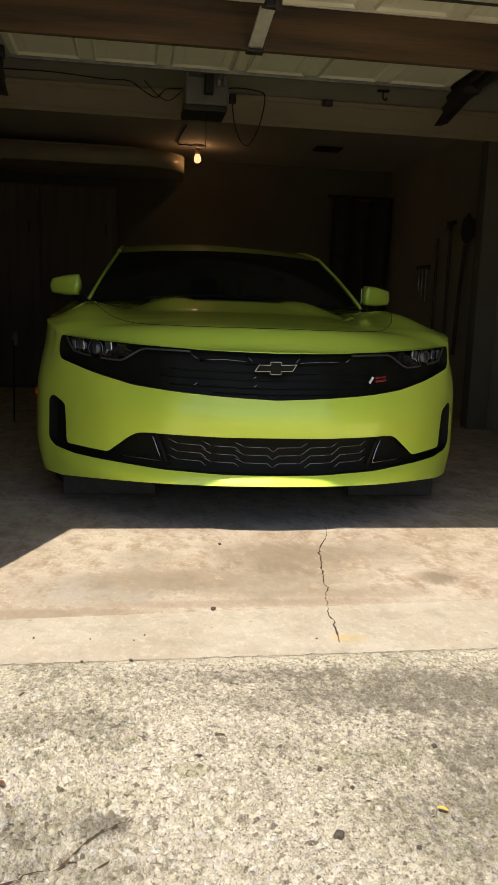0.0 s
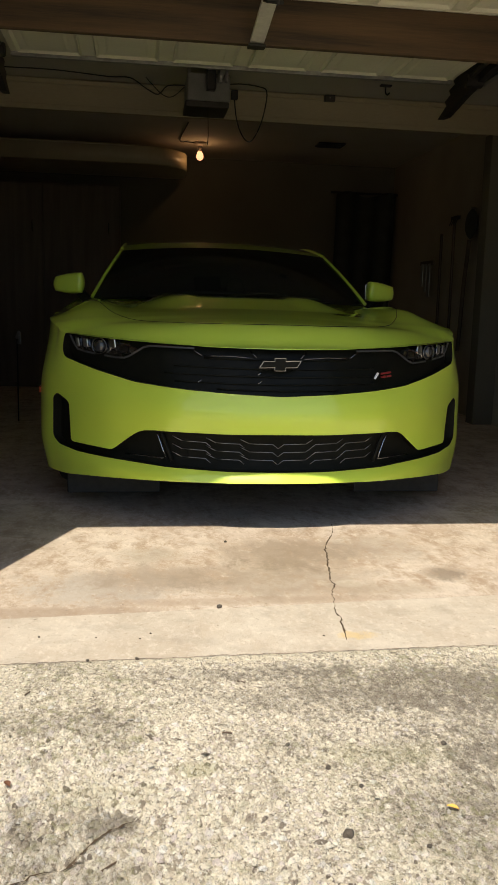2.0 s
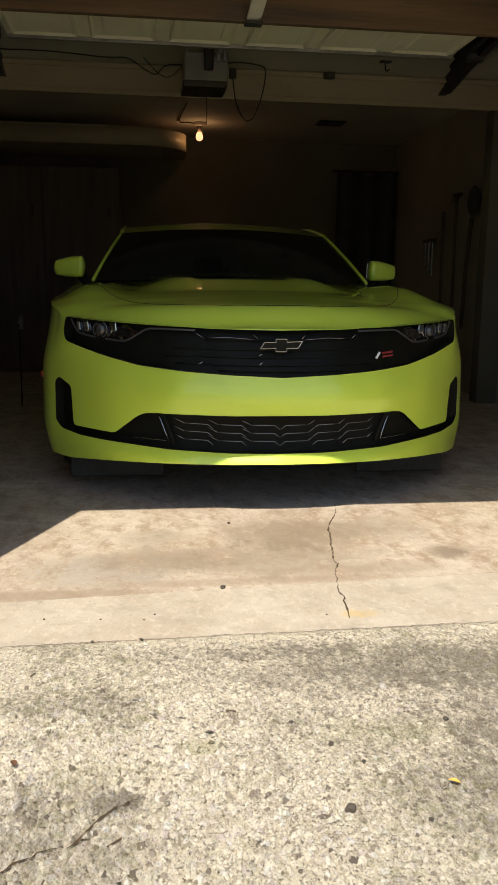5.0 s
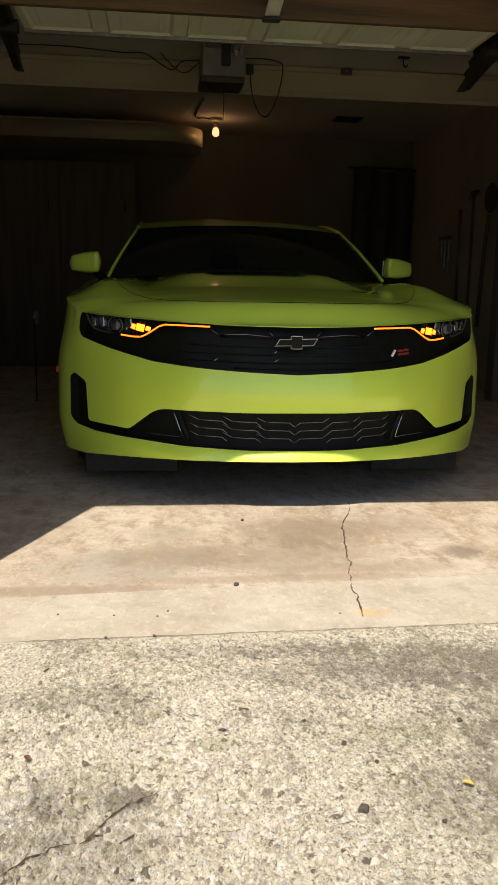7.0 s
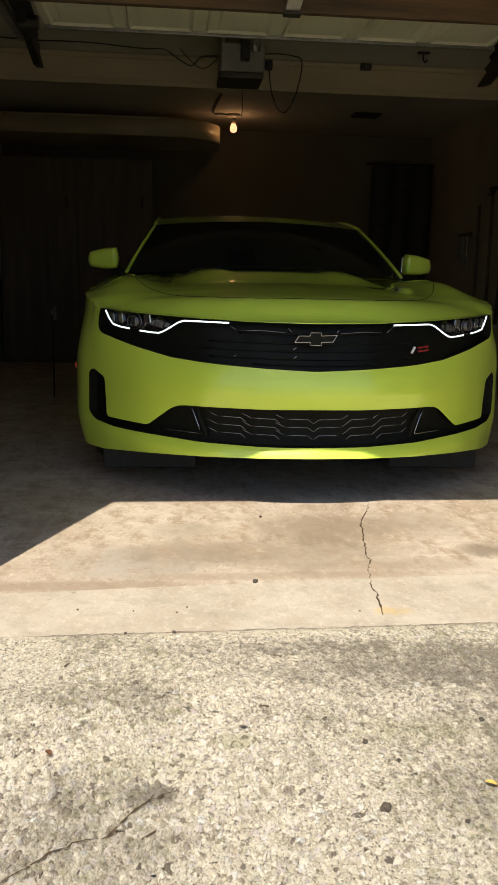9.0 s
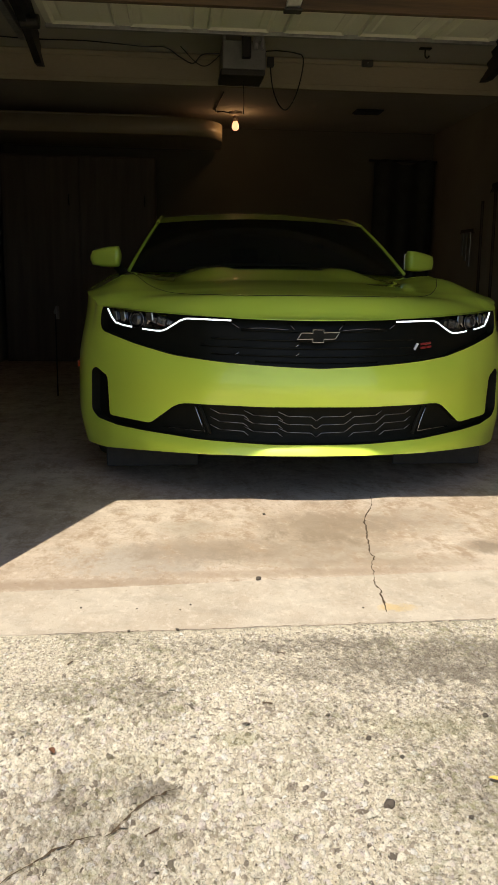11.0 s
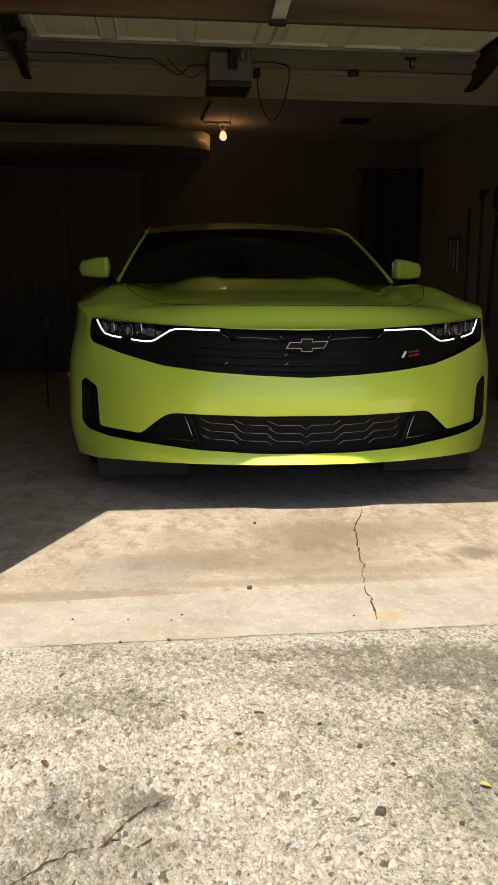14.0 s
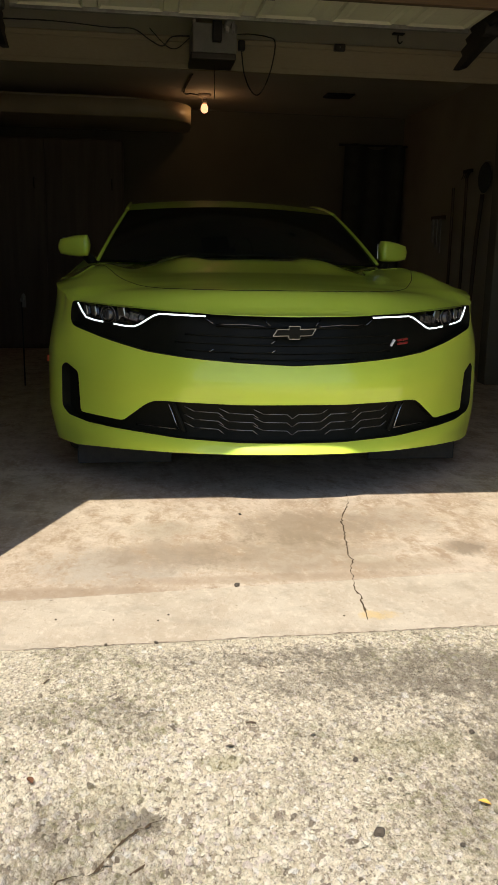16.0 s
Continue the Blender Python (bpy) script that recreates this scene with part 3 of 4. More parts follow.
# spring arms with ragged ends beside the door
def spring_arm(side):
    arm = tagged(new("spring_arm"), "black iron door lift arm with notched end", "door hardware", "lift arms of the garage door")
    outline = [(0.62, 2.17), (0.95, 2.185), (1.25, 2.185), (1.5, 2.19), (1.64, 2.165), (1.61, 2.14), (1.70, 2.125), (1.67, 2.095), (1.76, 2.075), (1.73, 2.045), (1.87, 1.995), (1.75, 1.985), (1.45, 2.045), (1.1, 2.09), (0.62, 2.10)]
    n = len(outline)
    verts = [(side * 1.30 + d, y, z + 0.07) for d in (-0.02, 0.02) for y, z in outline]
    faces = [tuple(range(n)), tuple(range(2 * n - 1, n - 1, -1))] + [(i, i + n, (i + 1) % n + n, (i + 1) % n) for i in range(n)]
    part("arm_plate", (verts, faces), M_IRON, arm)
    part("pivot", moved(lathe([(0.03, -0.05), (0.035, -0.045), (0.035, 0.045), (0.03, 0.05)], 16), pose(side * 1.27, 1.3, 2.15, 0, 90, 0)), M_IRON, arm)
    part("link_bar", tube([(side * 1.25, 1.3, 2.17), (side * 1.235, 1.0, 2.185), (side * 1.235, 0.5, 2.187)], 0.014, 8), M_IRON, arm)
    part("track", box(side * 1.37 - 0.02, side * 1.37 + 0.02, -0.8, 1.7, 2.16, 2.2, 0.004), M_STEEL, arm, "galvanised horizontal track")
    part("track_hanger", box(side * 1.37 - 0.012, side * 1.37 + 0.012, 1.1, 1.13, 2.2, CEIL, 0.002), M_STEEL, arm)
    return arm


spring_arm(1)
spring_arm(-1)

# ---------- back of the garage ----------
lamp = tagged(new("ceiling_bulb"), "bare warm glowing bulb in a porcelain ceiling socket", "light bulb")
LX, LY = 0.055, 5.1
part("ceiling_rose", moved(lathe([(0.062, 0.0), (0.062, -0.012), (0.05, -0.026), (0.03, -0.035)], 24), pose(LX, LY, CEIL - 0.002)), M_PORCELAIN, lamp, smooth=True)
part("socket", moved(lathe([(0.022, 0.0), (0.024, -0.02), (0.02, -0.055)], 20), pose(LX, LY, CEIL - 0.035)), M_PORCELAIN, lamp, smooth=True)
glow = part("bulb", moved(lathe([(0.018, 0.0), (0.024, -0.012), (0.032, -0.03), (0.035, -0.05), (0.031, -0.07), (0.018, -0.082), (0.006, -0.086)], 20), pose(LX, LY, CEIL - 0.085)), M_BULB, lamp, smooth=True)
glow.visible_shadow = False
part("feed_wire", tube(curved([(LX - 0.04, LY, CEIL - 0.012), (LX - 0.12, LY - 0.05, CEIL - 0.012), (LX - 0.2, LY - 0.1, CEIL - 0.01), (LX - 0.17, LY - 0.9, CEIL - 0.008)]), 0.006, 6), M_CABLE, lamp)

duct = tagged(new("ceiling_duct"), "cream enamelled round-ended duct hung below the ceiling", "duct")


def duct_geo():
    r, x1, y0, y1, za, zb = 0.45, -0.06, 4.85, 5.75, 2.175, 2.335
    ring = [(-GX, y1), (-GX, y0)]
    ring += [(x1 - r + r * math.sin(t), y0 + r - r * math.cos(t)) for t in [math.pi / 2 * i / 14 for i in range(15)]]
    ring += [(x1, y1)]
    n = len(ring)
    verts = [(x, y, z) for z in (za, zb) for x, y in ring]
    faces = [(i, (i + 1) % n, (i + 1) % n + n, i + n) for i in range(n)] + [tuple(range(n - 1, -1, -1)), tuple(range(n, 2 * n))]
    return verts, faces


d_ob = part("duct_body", duct_geo(), M_DUCT, duct)
for p in d_ob.data.polygons:
    p.use_smooth = abs(p.normal.z) < 0.5
for hx in (-1.9, -1.1):
    part("duct_strap", box(hx - 0.015, hx + 0.015, 5.5, 5.53, 2.335, CEIL, 0.002), M_DUCT, duct)
part("duct_lip", tube([(-GX, 4.845, 2.335), (-0.55, 4.845, 2.335)], 0.008, 6), M_DUCT, duct)

cupboard = tagged(new("tall_cupboard"), "tall dark wooden cupboard against the back wall", "cupboard")
part("carcass", box(-2.25, -0.72, 5.45, 5.98, 0, 2.05, 0.01), M_DARKWOOD, cupboard)
for a, b in ((-2.24, -1.48), (-1.47, -0.73)):
    leaf_door = part("cupboard_door", box(a, b, 5.425, 5.449, 0.05, 2.03, 0.005), M_DARKWOOD, cupboard)
    part("handle", tube(curved([(b - 0.1, 5.425, 1.57), (b - 0.1, 5.395, 1.585), (b - 0.1, 5.395, 1.655), (b - 0.1, 5.425, 1.67)]), 0.006, 8), M_DARKCHROME, leaf_door)

jbox = tagged(new("junction_box"), "small brown junction box on the ceiling beam", "junction box")
part("box_body", box(0.80, 0.88, 2.94, 2.979, 2.385, 2.43, 0.006), M_OPENER_DARK, jbox)
part("cover_screw", moved(lathe([(0.004, 0), (0.004, 0.004), (0.002, 0.005)], 10), pose(0.84, 2.94, 2.408, 90, 0, 0)), M_STEEL, jbox)
# stands for a small dark ceiling spot; its hook form is made up
hook = tagged(new("ceiling_dark_piece"), "small black hook-shaped piece standing for a dark spot on the ceiling", "hook")
part("hook_plate", box(1.12, 1.2, 2.6, 2.64, CEIL - 0.012, CEIL - 0.001, 0.003), M_IRON, hook)
part("hook_bend", tube(curved([(1.16, 2.62, CEIL - 0.01), (1.16, 2.62, CEIL - 0.05), (1.175, 2.62, CEIL - 0.065), (1.19, 2.62, CEIL - 0.05)]), 0.005, 6), M_IRON, hook)
grate = tagged(new("ceiling_vent"), "small dark vent grille in the rear ceiling", "vent")
part("frame", box(1.16, 1.42, 4.75, 4.95, CEIL - 0.014, CEIL - 0.001, 0.003), M_IRON, grate)
for k in range(5):
    part("slat", box(1.175, 1.405, 4.77 + 0.036 * k, 4.785 + 0.036 * k, CEIL - 0.022, CEIL - 0.014, 0.001), M_IRON, grate)

# tools on the side wall
saw = tagged(new("hanging_racket"), "dark round-headed tool with long handle hanging on the wall", "garden tool")
part("head", moved(lathe([(0.11, -0.012), (0.125, 0), (0.11, 0.012)], 28), pose(2.262, 3.62, 1.63, 0, 90, 0)), M_CLOTH, saw)
part("handle", tube([(2.27, 3.66, 1.5), (2.27, 3.72, 1.15), (2.27, 3.76, 0.55)], 0.018, 8), M_TOOL, saw)
part("nail", tube([(2.30, 3.62, 1.76), (2.25, 3.62, 1.765)], 0.004, 6), M_STEEL, saw)
for nm, lab, y, z0, z1, hd in (("rake", "long-handled rake hung head up on the wall", 4.0, 0.3, 1.72, True), ("broom_handle", "wooden pole leaning on the side wall", 4.3, 0.02, 1.6, False)):
    tool = tagged(new(nm), lab, "garden tool")
    part("pole", tube([(2.27, y, z0), (2.27, y + 0.03, z1)], 0.014, 8), M_TOOL, tool)
    if hd:
        part("rake_head", join(box(2.255, 2.285, y - 0.07, y + 0.09, z1 - 0.02, z1 + 0.01, 0.004), *[tube([(2.27, y - 0.06 + 0.045 * k, z1), (2.24, y - 0.06 + 0.045 * k, z1 - 0.07)], 0.004, 6) for k in range(4)]), M_IRON, tool)
hose = tagged(new("wall_hook_tools"), "pale metal tools hung from a wall hook", "garden tool")
part("hook_rail", box(2.275, 2.3, 4.55, 4.9, 1.33, 1.37, 0.004), M_TOOL, hose)
for k in range(3):
    part("blade", box(2.262, 2.274, 4.58 + 0.1 * k, 4.64 + 0.1 * k, 1.02 + 0.05 * k, 1.34, 0.005), M_STEEL, hose)
# dark sheet with an added rail, put at a vague darker area
coat = tagged(new("hanging_dark_sheet"), "dark wavy sheet hanging by the back wall", "cloth")


def drape(u, v):
    return 1.62 + 0.66 * u, 5.86 + 0.05 * math.sin(19 * u + 2 * v) * (0.3 + v), 2.12 - 1.6 * v + 0.03 * math.sin(9 * u)


part("cloth", join(patch(drape, 40, 20), patch(lambda u, v: tuple(Vector(drape(1 - u, v)) + Vector((0, 0.03, 0))), 40, 20)), M_CLOTH, coat, smooth=True)
part("rail", tube([(1.55, 5.86, 2.13), (2.3, 5.86, 2.13)], 0.012, 8), M_IRON, coat)
# pale bent handle; the thin post is added only to hold it up
stand_handle = tagged(new("bent_handle"), "small grey bent handle on a thin added post", "tap")
part("support_post", tube([(-1.42, 3.0, 0.0), (-1.42, 3.0, 0.62)], 0.005, 8), M_IRON, stand_handle)
part("handle_bend", tube([(-1.42, 3.0, 0.62), (-1.40, 2.95, 0.66), (-1.39, 2.9, 0.63), (-1.39, 2.89, 0.58)], 0.014, 8), M_GREYHANDLE, stand_handle)


# ---------- the car ----------
def smooth_line(pts, n=400, win=31):
    """A dense, rounded line through rows of (a, b): arrays of a and b."""
    p = np.array(pts, float)
    d = np.r_[0, np.cumsum(np.hypot(*np.diff(p, axis=0).T))]
    u = np.linspace(0, d[-1], n)
    out = []
    for k in (0, 1):
        v = np.interp(u, d, p[:, k])
        e = np.r_[2 * v[0] - v[win:0:-1], v, 2 * v[-1] - v[-2:-win - 2:-1]]
        out.append(np.convolve(e, np.hanning(win + 2)[1:-1] / np.hanning(win + 2)[1:-1].sum(), "same")[win:-win])
    return out


half = [(0, 0), (0.2, 0.010), (0.445, 0.088), (0.7, 0.243), (0.83, 0.350), (0.916, 0.435), (0.980, 0.52), (1.013, 0.64), (1.021, 0.78), (1.012, 1.0), (0.985, 1.5), (0.95, 2.2), (0.965, 3.2), (0.985, 3.75), (0.96, 4.3), (0.88, 4.68)]
full = [(-x, y) for x, y in half[:0:-1]] + half
PX, PY = smooth_line(full, 1601, 25)
PS = np.r_[0, np.cumsum(np.hypot(np.diff(PX), np.diff(PY)))]
PS -= PS[-1] / 2
NOSE = smooth_line([(0.08, -0.02), (0.15, -0.045), (0.19, -0.09), (0.215, -0.098), (0.24, -0.08), (0.27, -0.04), (0.37, -0.04), (0.41, -0.065), (0.47, -0.085), (0.53, -0.075), (0.575, -0.05), (0.64, -0.022), (0.70, 0.008), (0.76, 0.04), (0.82, 0.10), (1.0, 0.2)], 400, 15)
SHOULDER = [(0.0, 0.735), (0.3, 0.752), (0.435, 0.772), (0.52, 0.80), (0.7, 0.824), (0.95, 0.838), (1.3, 0.858), (1.6, 0.88), (2.3, 0.935), (3.3, 0.965), (4.0, 0.985), (4.7, 0.96)]
CENTRE = [(0.0, 0.735), (0.05, 0.76), (0.12, 0.812), (0.18, 0.832), (0.25, 0.841), (0.35, 0.850), (0.6, 0.870), (0.9, 0.892), (1.3, 0.916), (1.8, 0.93)]


def lerp_rows(rows, v):
    return float(np.interp(v, [r[0] for r in rows], [r[1] for r in rows]))


def s_of(x):
    """Distance round the nose at a width x of the front."""
    i = np.abs(PS) < 1.25
    return float(np.interp(x, PX[i], PS[i]))


def edge_z(s):
    """Height of the top edge of the bumper and body side."""
    y = float(np.interp(s, PS, PY))
    x = abs(float(np.interp(s, PS, PX)))
    if y < 0.435:
        return 0.742 + 0.030 * (x / 0.885) ** 2.5
    return lerp_rows(SHOULDER, y)


def skin(s, z, deep=0.0):
    """The outer skin of the car below its shoulder line, moved in by deep."""
    x, y = float(np.interp(s, PS, PX)), float(np.interp(s, PS, PY))
    a = abs(x)
    fade = max(0.0, 1 - (a / 0.93) ** 3) if y < 0.6 else 0.0
    y += float(np.interp(z, *NOSE)) * fade - 0.012 * max(0.0, 1 - a / 0.5) * (1 if y < 0.3 else 0)
    rise = min(1.0, max(0.0, (z - 0.52) / 0.30))
    drop = min(1.0, max(0.0, (0.58 - z) / 0.33))
    x *= 1 - float(np.interp(y, (0.40, 0.50, 0.62, 0.78, 1.0, 1.8), (0.0, 0.05, 0.05, 0.040, 0.035, 0.02))) * rise * rise * (3 - 2 * rise)
    x *= 1 + float(np.interp(y, (0.40, 0.56, 0.9, 1.3), (0.0, 0.008, -0.004, -0.03))) * drop * drop * (3 - 2 * drop)
    x *= 1 - 0.03 * min(1.0, max(0.0, (0.33 - z) / 0.17)) ** 2 * min(1.0, max(0.0, (y - 0.35) / 0.25))
    if deep:
        k = min(1.0, max(0.0, (a - 0.5) / 0.45)) * 0.9
        y += deep * math.cos(k * 1.2)
        x -= math.copysign(deep * math.sin(k * 1.2), x)
    return x, y, z


def fx(x, z, deep=0.0):
    return skin(s_of(x), z, deep)


def both(poly):
    """A right-hand outline and its mirror image."""
    return poly, [(-x, z) for x, z in reversed(poly)]


# outlines on the front, in width and height, right-hand half where paired
mask_half = [(0.0, 0.738), (0.30, 0.742), (0.55, 0.756), (0.75, 0.766), (0.882, 0.773), (0.893, 0.74), (0.896, 0.70), (0.88, 0.668), (0.75, 0.628), (0.575, 0.588), (0.36, 0.571), (0.15, 0.562), (0.0, 0.556)]
MASK = [(-x, z) for x, z in mask_half[-2:0:-1]] + mask_half
low_half = [(0.0, 0.403), (0.50, 0.397), (0.545, 0.392), (0.575, 0.376), (0.672, 0.294), (0.855, 0.302), (0.862, 0.475), (0.916, 0.508), (0.938, 0.49), (0.938, 0.31), (0.91, 0.278), (0.82, 0.262), (0.46, 0.252), (0.2, 0.250), (0.0, 0.250)]
LOW = [(-x, z) for x, z in low_half[-2:0:-1]] + low_half


def to_s(poly):
    return [(s_of(x), z) for x, z in poly]


MASK_S = dense(rounded(to_s(MASK), 0.02), 0.02)
LOW_S = dense(rounded(to_s(LOW), 0.018), 0.02)
S_END = float(PS[-1])


def bottom_z(s):
    y = float(np.interp(s, PS, PY))
    return 0.211 - 0.060 * min(1.0, y / 0.4) + (0.03 if y > 0.6 else 0)


def arch(y0, r):
    """A wheel arch outline on the right side."""
    i = PS > 0
    sm = float(np.interp(y0, PY[i], PS[i]))
    return [(sm + r * math.cos(t), 0.33 + r * math.sin(t)) for t in [math.pi * k / 24 for k in range(25)]] + [(sm - r, 0.02), (sm + r, 0.02)]


ARCHES = [dense(p, 0.05) for y0, r in ((0.97, 0.36), (3.78, 0.37)) for p in both(arch(y0, r))]
ss = [-S_END + 0.0005] + [v for v in np.r_[np.arange(-S_END + 0.06, -1.25, 0.06), np.arange(-1.25, 1.25, 0.02), np.arange(1.25, S_END - 0.03, 0.06)]] + [S_END - 0.0005]
OUTER = [(float(s), edge_z(float(s))) for s in ss] + [(float(s), bottom_z(float(s))) for s in reversed(ss)]
OUTER = dense(OUTER, 0.08)
grid = [(float(s), 0.21 + 0.022 * j) for s in ss[1:-1] for j in range(36) if bottom_z(float(s)) < 0.21 + 0.022 * j < edge_z(float(s)) - 0.004]
SHELL = cut_sheet([OUTER, MASK_S, LOW_S] + ARCHES, grid, 0.008)


def painted(p):
    return inside(p, OUTER) and not inside(p, MASK_S) and not inside(p, LOW_S) and not any(inside(p, a) for a in ARCHES)


SKIN = SHELL[0], [t for t in SHELL[1] if painted((sum(SHELL[0][i][0] for i in t) / 3, sum(SHELL[0][i][1] for i in t) / 3))]


def y_at(s):
    return float(np.interp(s, PS, PY))


car = tagged(new("sports_car"), "lime-yellow two-door sports coupe parked nose out on the garage floor", "car")
car.matrix_basis = pose(0.016, 0, 0)
part("front_bumper", pick(SKIN, lambda p: y_at(p[0]) < 0.62, skin), M_PAINT, car, "lime-yellow front bumper", True)
for sgn in (1, -1):
    part("front_fender", pick(SKIN, lambda p: p[0] * sgn > 0 and 0.62 <= y_at(p[0]) < 1.72, skin), M_PAINT, car, "", True)
    part("door", pick(SKIN, lambda p: p[0] * sgn > 0 and 1.72 <= y_at(p[0]) < 3.05, skin), M_PAINT, car, "", True)
    part("rear_quarter", pick(SKIN, lambda p: p[0] * sgn > 0 and 3.05 <= y_at(p[0]), skin), M_PAINT, car, "", True)


def opening(name, ring, deep, material, label):
    """The recessed floor of an opening in the skin."""
    n = len(ring)
    walls = [skin(s, z, d) for d in (-0.0005, deep) for s, z in ring], [(i, (i + 1) % n, (i + 1) % n + n, i + n) for i in range(n)]
    bed = pick(SHELL, lambda p: inside(p, ring), lambda s, z: skin(s, z, deep))
    return part(name, join(bed, walls), material, car, label, True)


upper = opening("upper_grille", MASK_S, 0.035, M_BLACK, "gloss black upper grille band")
lower = opening("lower_grille", LOW_S, 0.04, M_MATT, "matt black lower grille and side vents")


def bar(name, pts, r, material, parent, deep=0.02, label="", n=6):
    line = dense(pts, 0.04, closed=False)
    return part(name, tube([fx(x, z, deep) for x, z in line], r, n), material, parent, label, True)


# upper grille slats and thin hexagon lines
for z, w in ((0.697, 0.30), (0.662, 0.42), (0.632, 0.46), (0.602, 0.42), (0.578, 0.25)):
    bar("slat", [(-w, z), (0, z - 0.003), (w, z)], 0.0035, M_BLACK, upper, 0.030)
for pts in ([(0.30, 0.705), (0.20, 0.708), (0.105, 0.701)], [(0.115, 0.728), (0.09, 0.703)], [(0.36, 0.738), (0.31, 0.706)]):
    for p in both(pts):
        bar("grille_line", p, 0.0022, M_DARKCHROME, upper, 0.014, "thin dark chrome hexagon line")
for x, z in ((-0.09, 0.637), (-0.09, 0.603), (-0.33, 0.6)):
    bar("grille_tick", [(x, z), (x + 0.018, z + 0.012)], 0.0022, M_CHROME, upper, 0.012, "short chrome tick")

# badge shapes
badge = [(-0.085, -0.014), (-0.022, -0.012), (-0.022, -0.025), (0.022, -0.025), (0.022, -0.012), (0.068, -0.011), (0.085, 0.016), (0.022, 0.013), (0.022, 0.025), (-0.022, 0.025), (-0.022, 0.012), (-0.068, 0.012)]


def badge_geo(scale, y, thick):
    n = len(badge)
    verts = [(a * scale, y + d, 0.681 + b * scale) for d in (0, thick) for a, b in badge]
    return verts, [tuple(range(n)), tuple(range(2 * n - 1, n - 1, -1))] + [(i, i + n, (i + 1) % n + n, (i + 1) % n) for i in range(n)]


emblem = part("emblem", badge_geo(0.95, -0.020, 0.03), M_BLACK, car, "black cross-shaped emblem with chrome outline")
pts = [(a, -0.021, 0.681 + b) for a, b in badge + badge[:1]]
for a, b in zip(pts[:-1], pts[1:]):
    part("emblem_edge", tube([a, b], 0.0018, 6), M_CHROME, emblem)
plate = part("side_badge", moved(box(-0.0045, 0.0045, -0.004, 0.006, -0.015, 0.015, 0.001), Matrix.Translation(fx(0.422, 0.636, -0.002)) @ pose(0, 0, 0, 0, 28, 0)), M_WHITEBADGE, car, "small badge of a white slash and red bars")
for k, (dx, w) in enumerate(((0.030, 0.011), (0.058, 0.012))):
    for dz in (-0.007, 0.007):
        part("red_bar", moved(box(-w, w, -0.004, 0.006, -0.004, 0.004, 0.001), Matrix.Translation(fx(0.427 + dx, 0.638 + 0.002 * k + dz, -0.002)) @ pose(0, 0, 0, 0, -8, 18)), M_RED, plate, "red badge bar")

# lower honeycomb lines and triangular vent trims
cell, rise = 0.135, 0.034
for row in range(3):
    z0 = 0.372 - row * 0.033
    for k in range(-3, 3):
        x0 = cell * k + 0.0
        bar("honeycomb_bar", [(x0 - 0.012 + 0.03, z0 - 0.012), (x0 + cell - 0.022, z0 - 0.014), (x0 + cell - 0.002, z0 - 0.030)] if k < 0 else [(x0 + 0.0, z0 - 0.030), (x0 + 0.022, z0 - 0.014), (x0 + cell - 0.02, z0 - 0.012)], 0.0018, M_LINE, lower, 0.014)
        bar("honeycomb_bar", [(x0 - 0.02, z0 + 0.006), (x0 + 0.018, z0 - 0.012)] if k < 0 else [(x0 + cell - 0.02, z0 - 0.012), (x0 + cell + 0.006, z0 + 0.006)], 0.0018, M_LINE, lower, 0.014)
for sgn in (1, -1):
    tri = [(sgn * 0.487, 0.385), (sgn * 0.448, 0.282), (sgn * 0.62, 0.282)]
    bar("vent_trim", tri, 0.003, M_CHROME, lower, 0.010, "thin chrome vent trim")
    bar("vent_blade", [(sgn * 0.468, 0.386), (sgn * 0.425, 0.272)], 0.008, M_MATT, lower, 0.016)


# ---------- headlights ----------
SPINS = []


def guide(name, a, b, r, parent, mats, label=""):
    """A three-sided light guide between two points that turns about its own length: unlit, amber and white sides."""
    a, b = Vector(a), Vector(b)
    d = (b - a)
    zax = d.normalized()
    front = Vector((-0.05, -1, 0.1))
    xax = (front - zax * front.dot(zax)).normalized()
    yax = zax.cross(xax)
    rot = Matrix((xax, yax, zax)).transposed().to_4x4()
    base = Matrix.Translation((a + b) / 2) @ rot
    L = d.length / 2
    ang = [math.radians(60), math.radians(180), math.radians(300)]
    verts = [(r * math.cos(t), r * math.sin(t), h) for h in (-L, L) for t in ang]
    faces = [(2, 0, 3, 5), (1, 2, 5, 4), (0, 1, 4, 3), (2, 1, 0), (3, 4, 5)]
    me = mesh_of(name, verts, faces, None, False, list(mats), [0, 1, 2, 0, 0])
    ob = new(name, me)
    ob.parent = parent
    ob.matrix_local = base
    if label:
        ob["label"] = label
    SPINS.append((ob, base))
    # added shell that keeps the hidden glowing sides from lighting the recess
    arc = [math.radians(60.3 + 239.4 * k / 10) for k in range(11)]
    shell = [(q * r * math.cos(t), q * r * math.sin(t), h) for q in (1.01, 1.22) for h in (-L - 0.002, L + 0.002) for t in arc]
    skinf = [(o + i, o + i + 1, o + i + 12, o + i + 11) for o in (0, 22) for i in range(10)] + [(0, 11, 33, 22), (10, 32, 43, 21)]
    skinf += [tuple(range(22, 33)), tuple(range(33, 44))]
    part("guide_light_shield", moved((shell, skinf), base), M_SEAM, parent)
    return ob


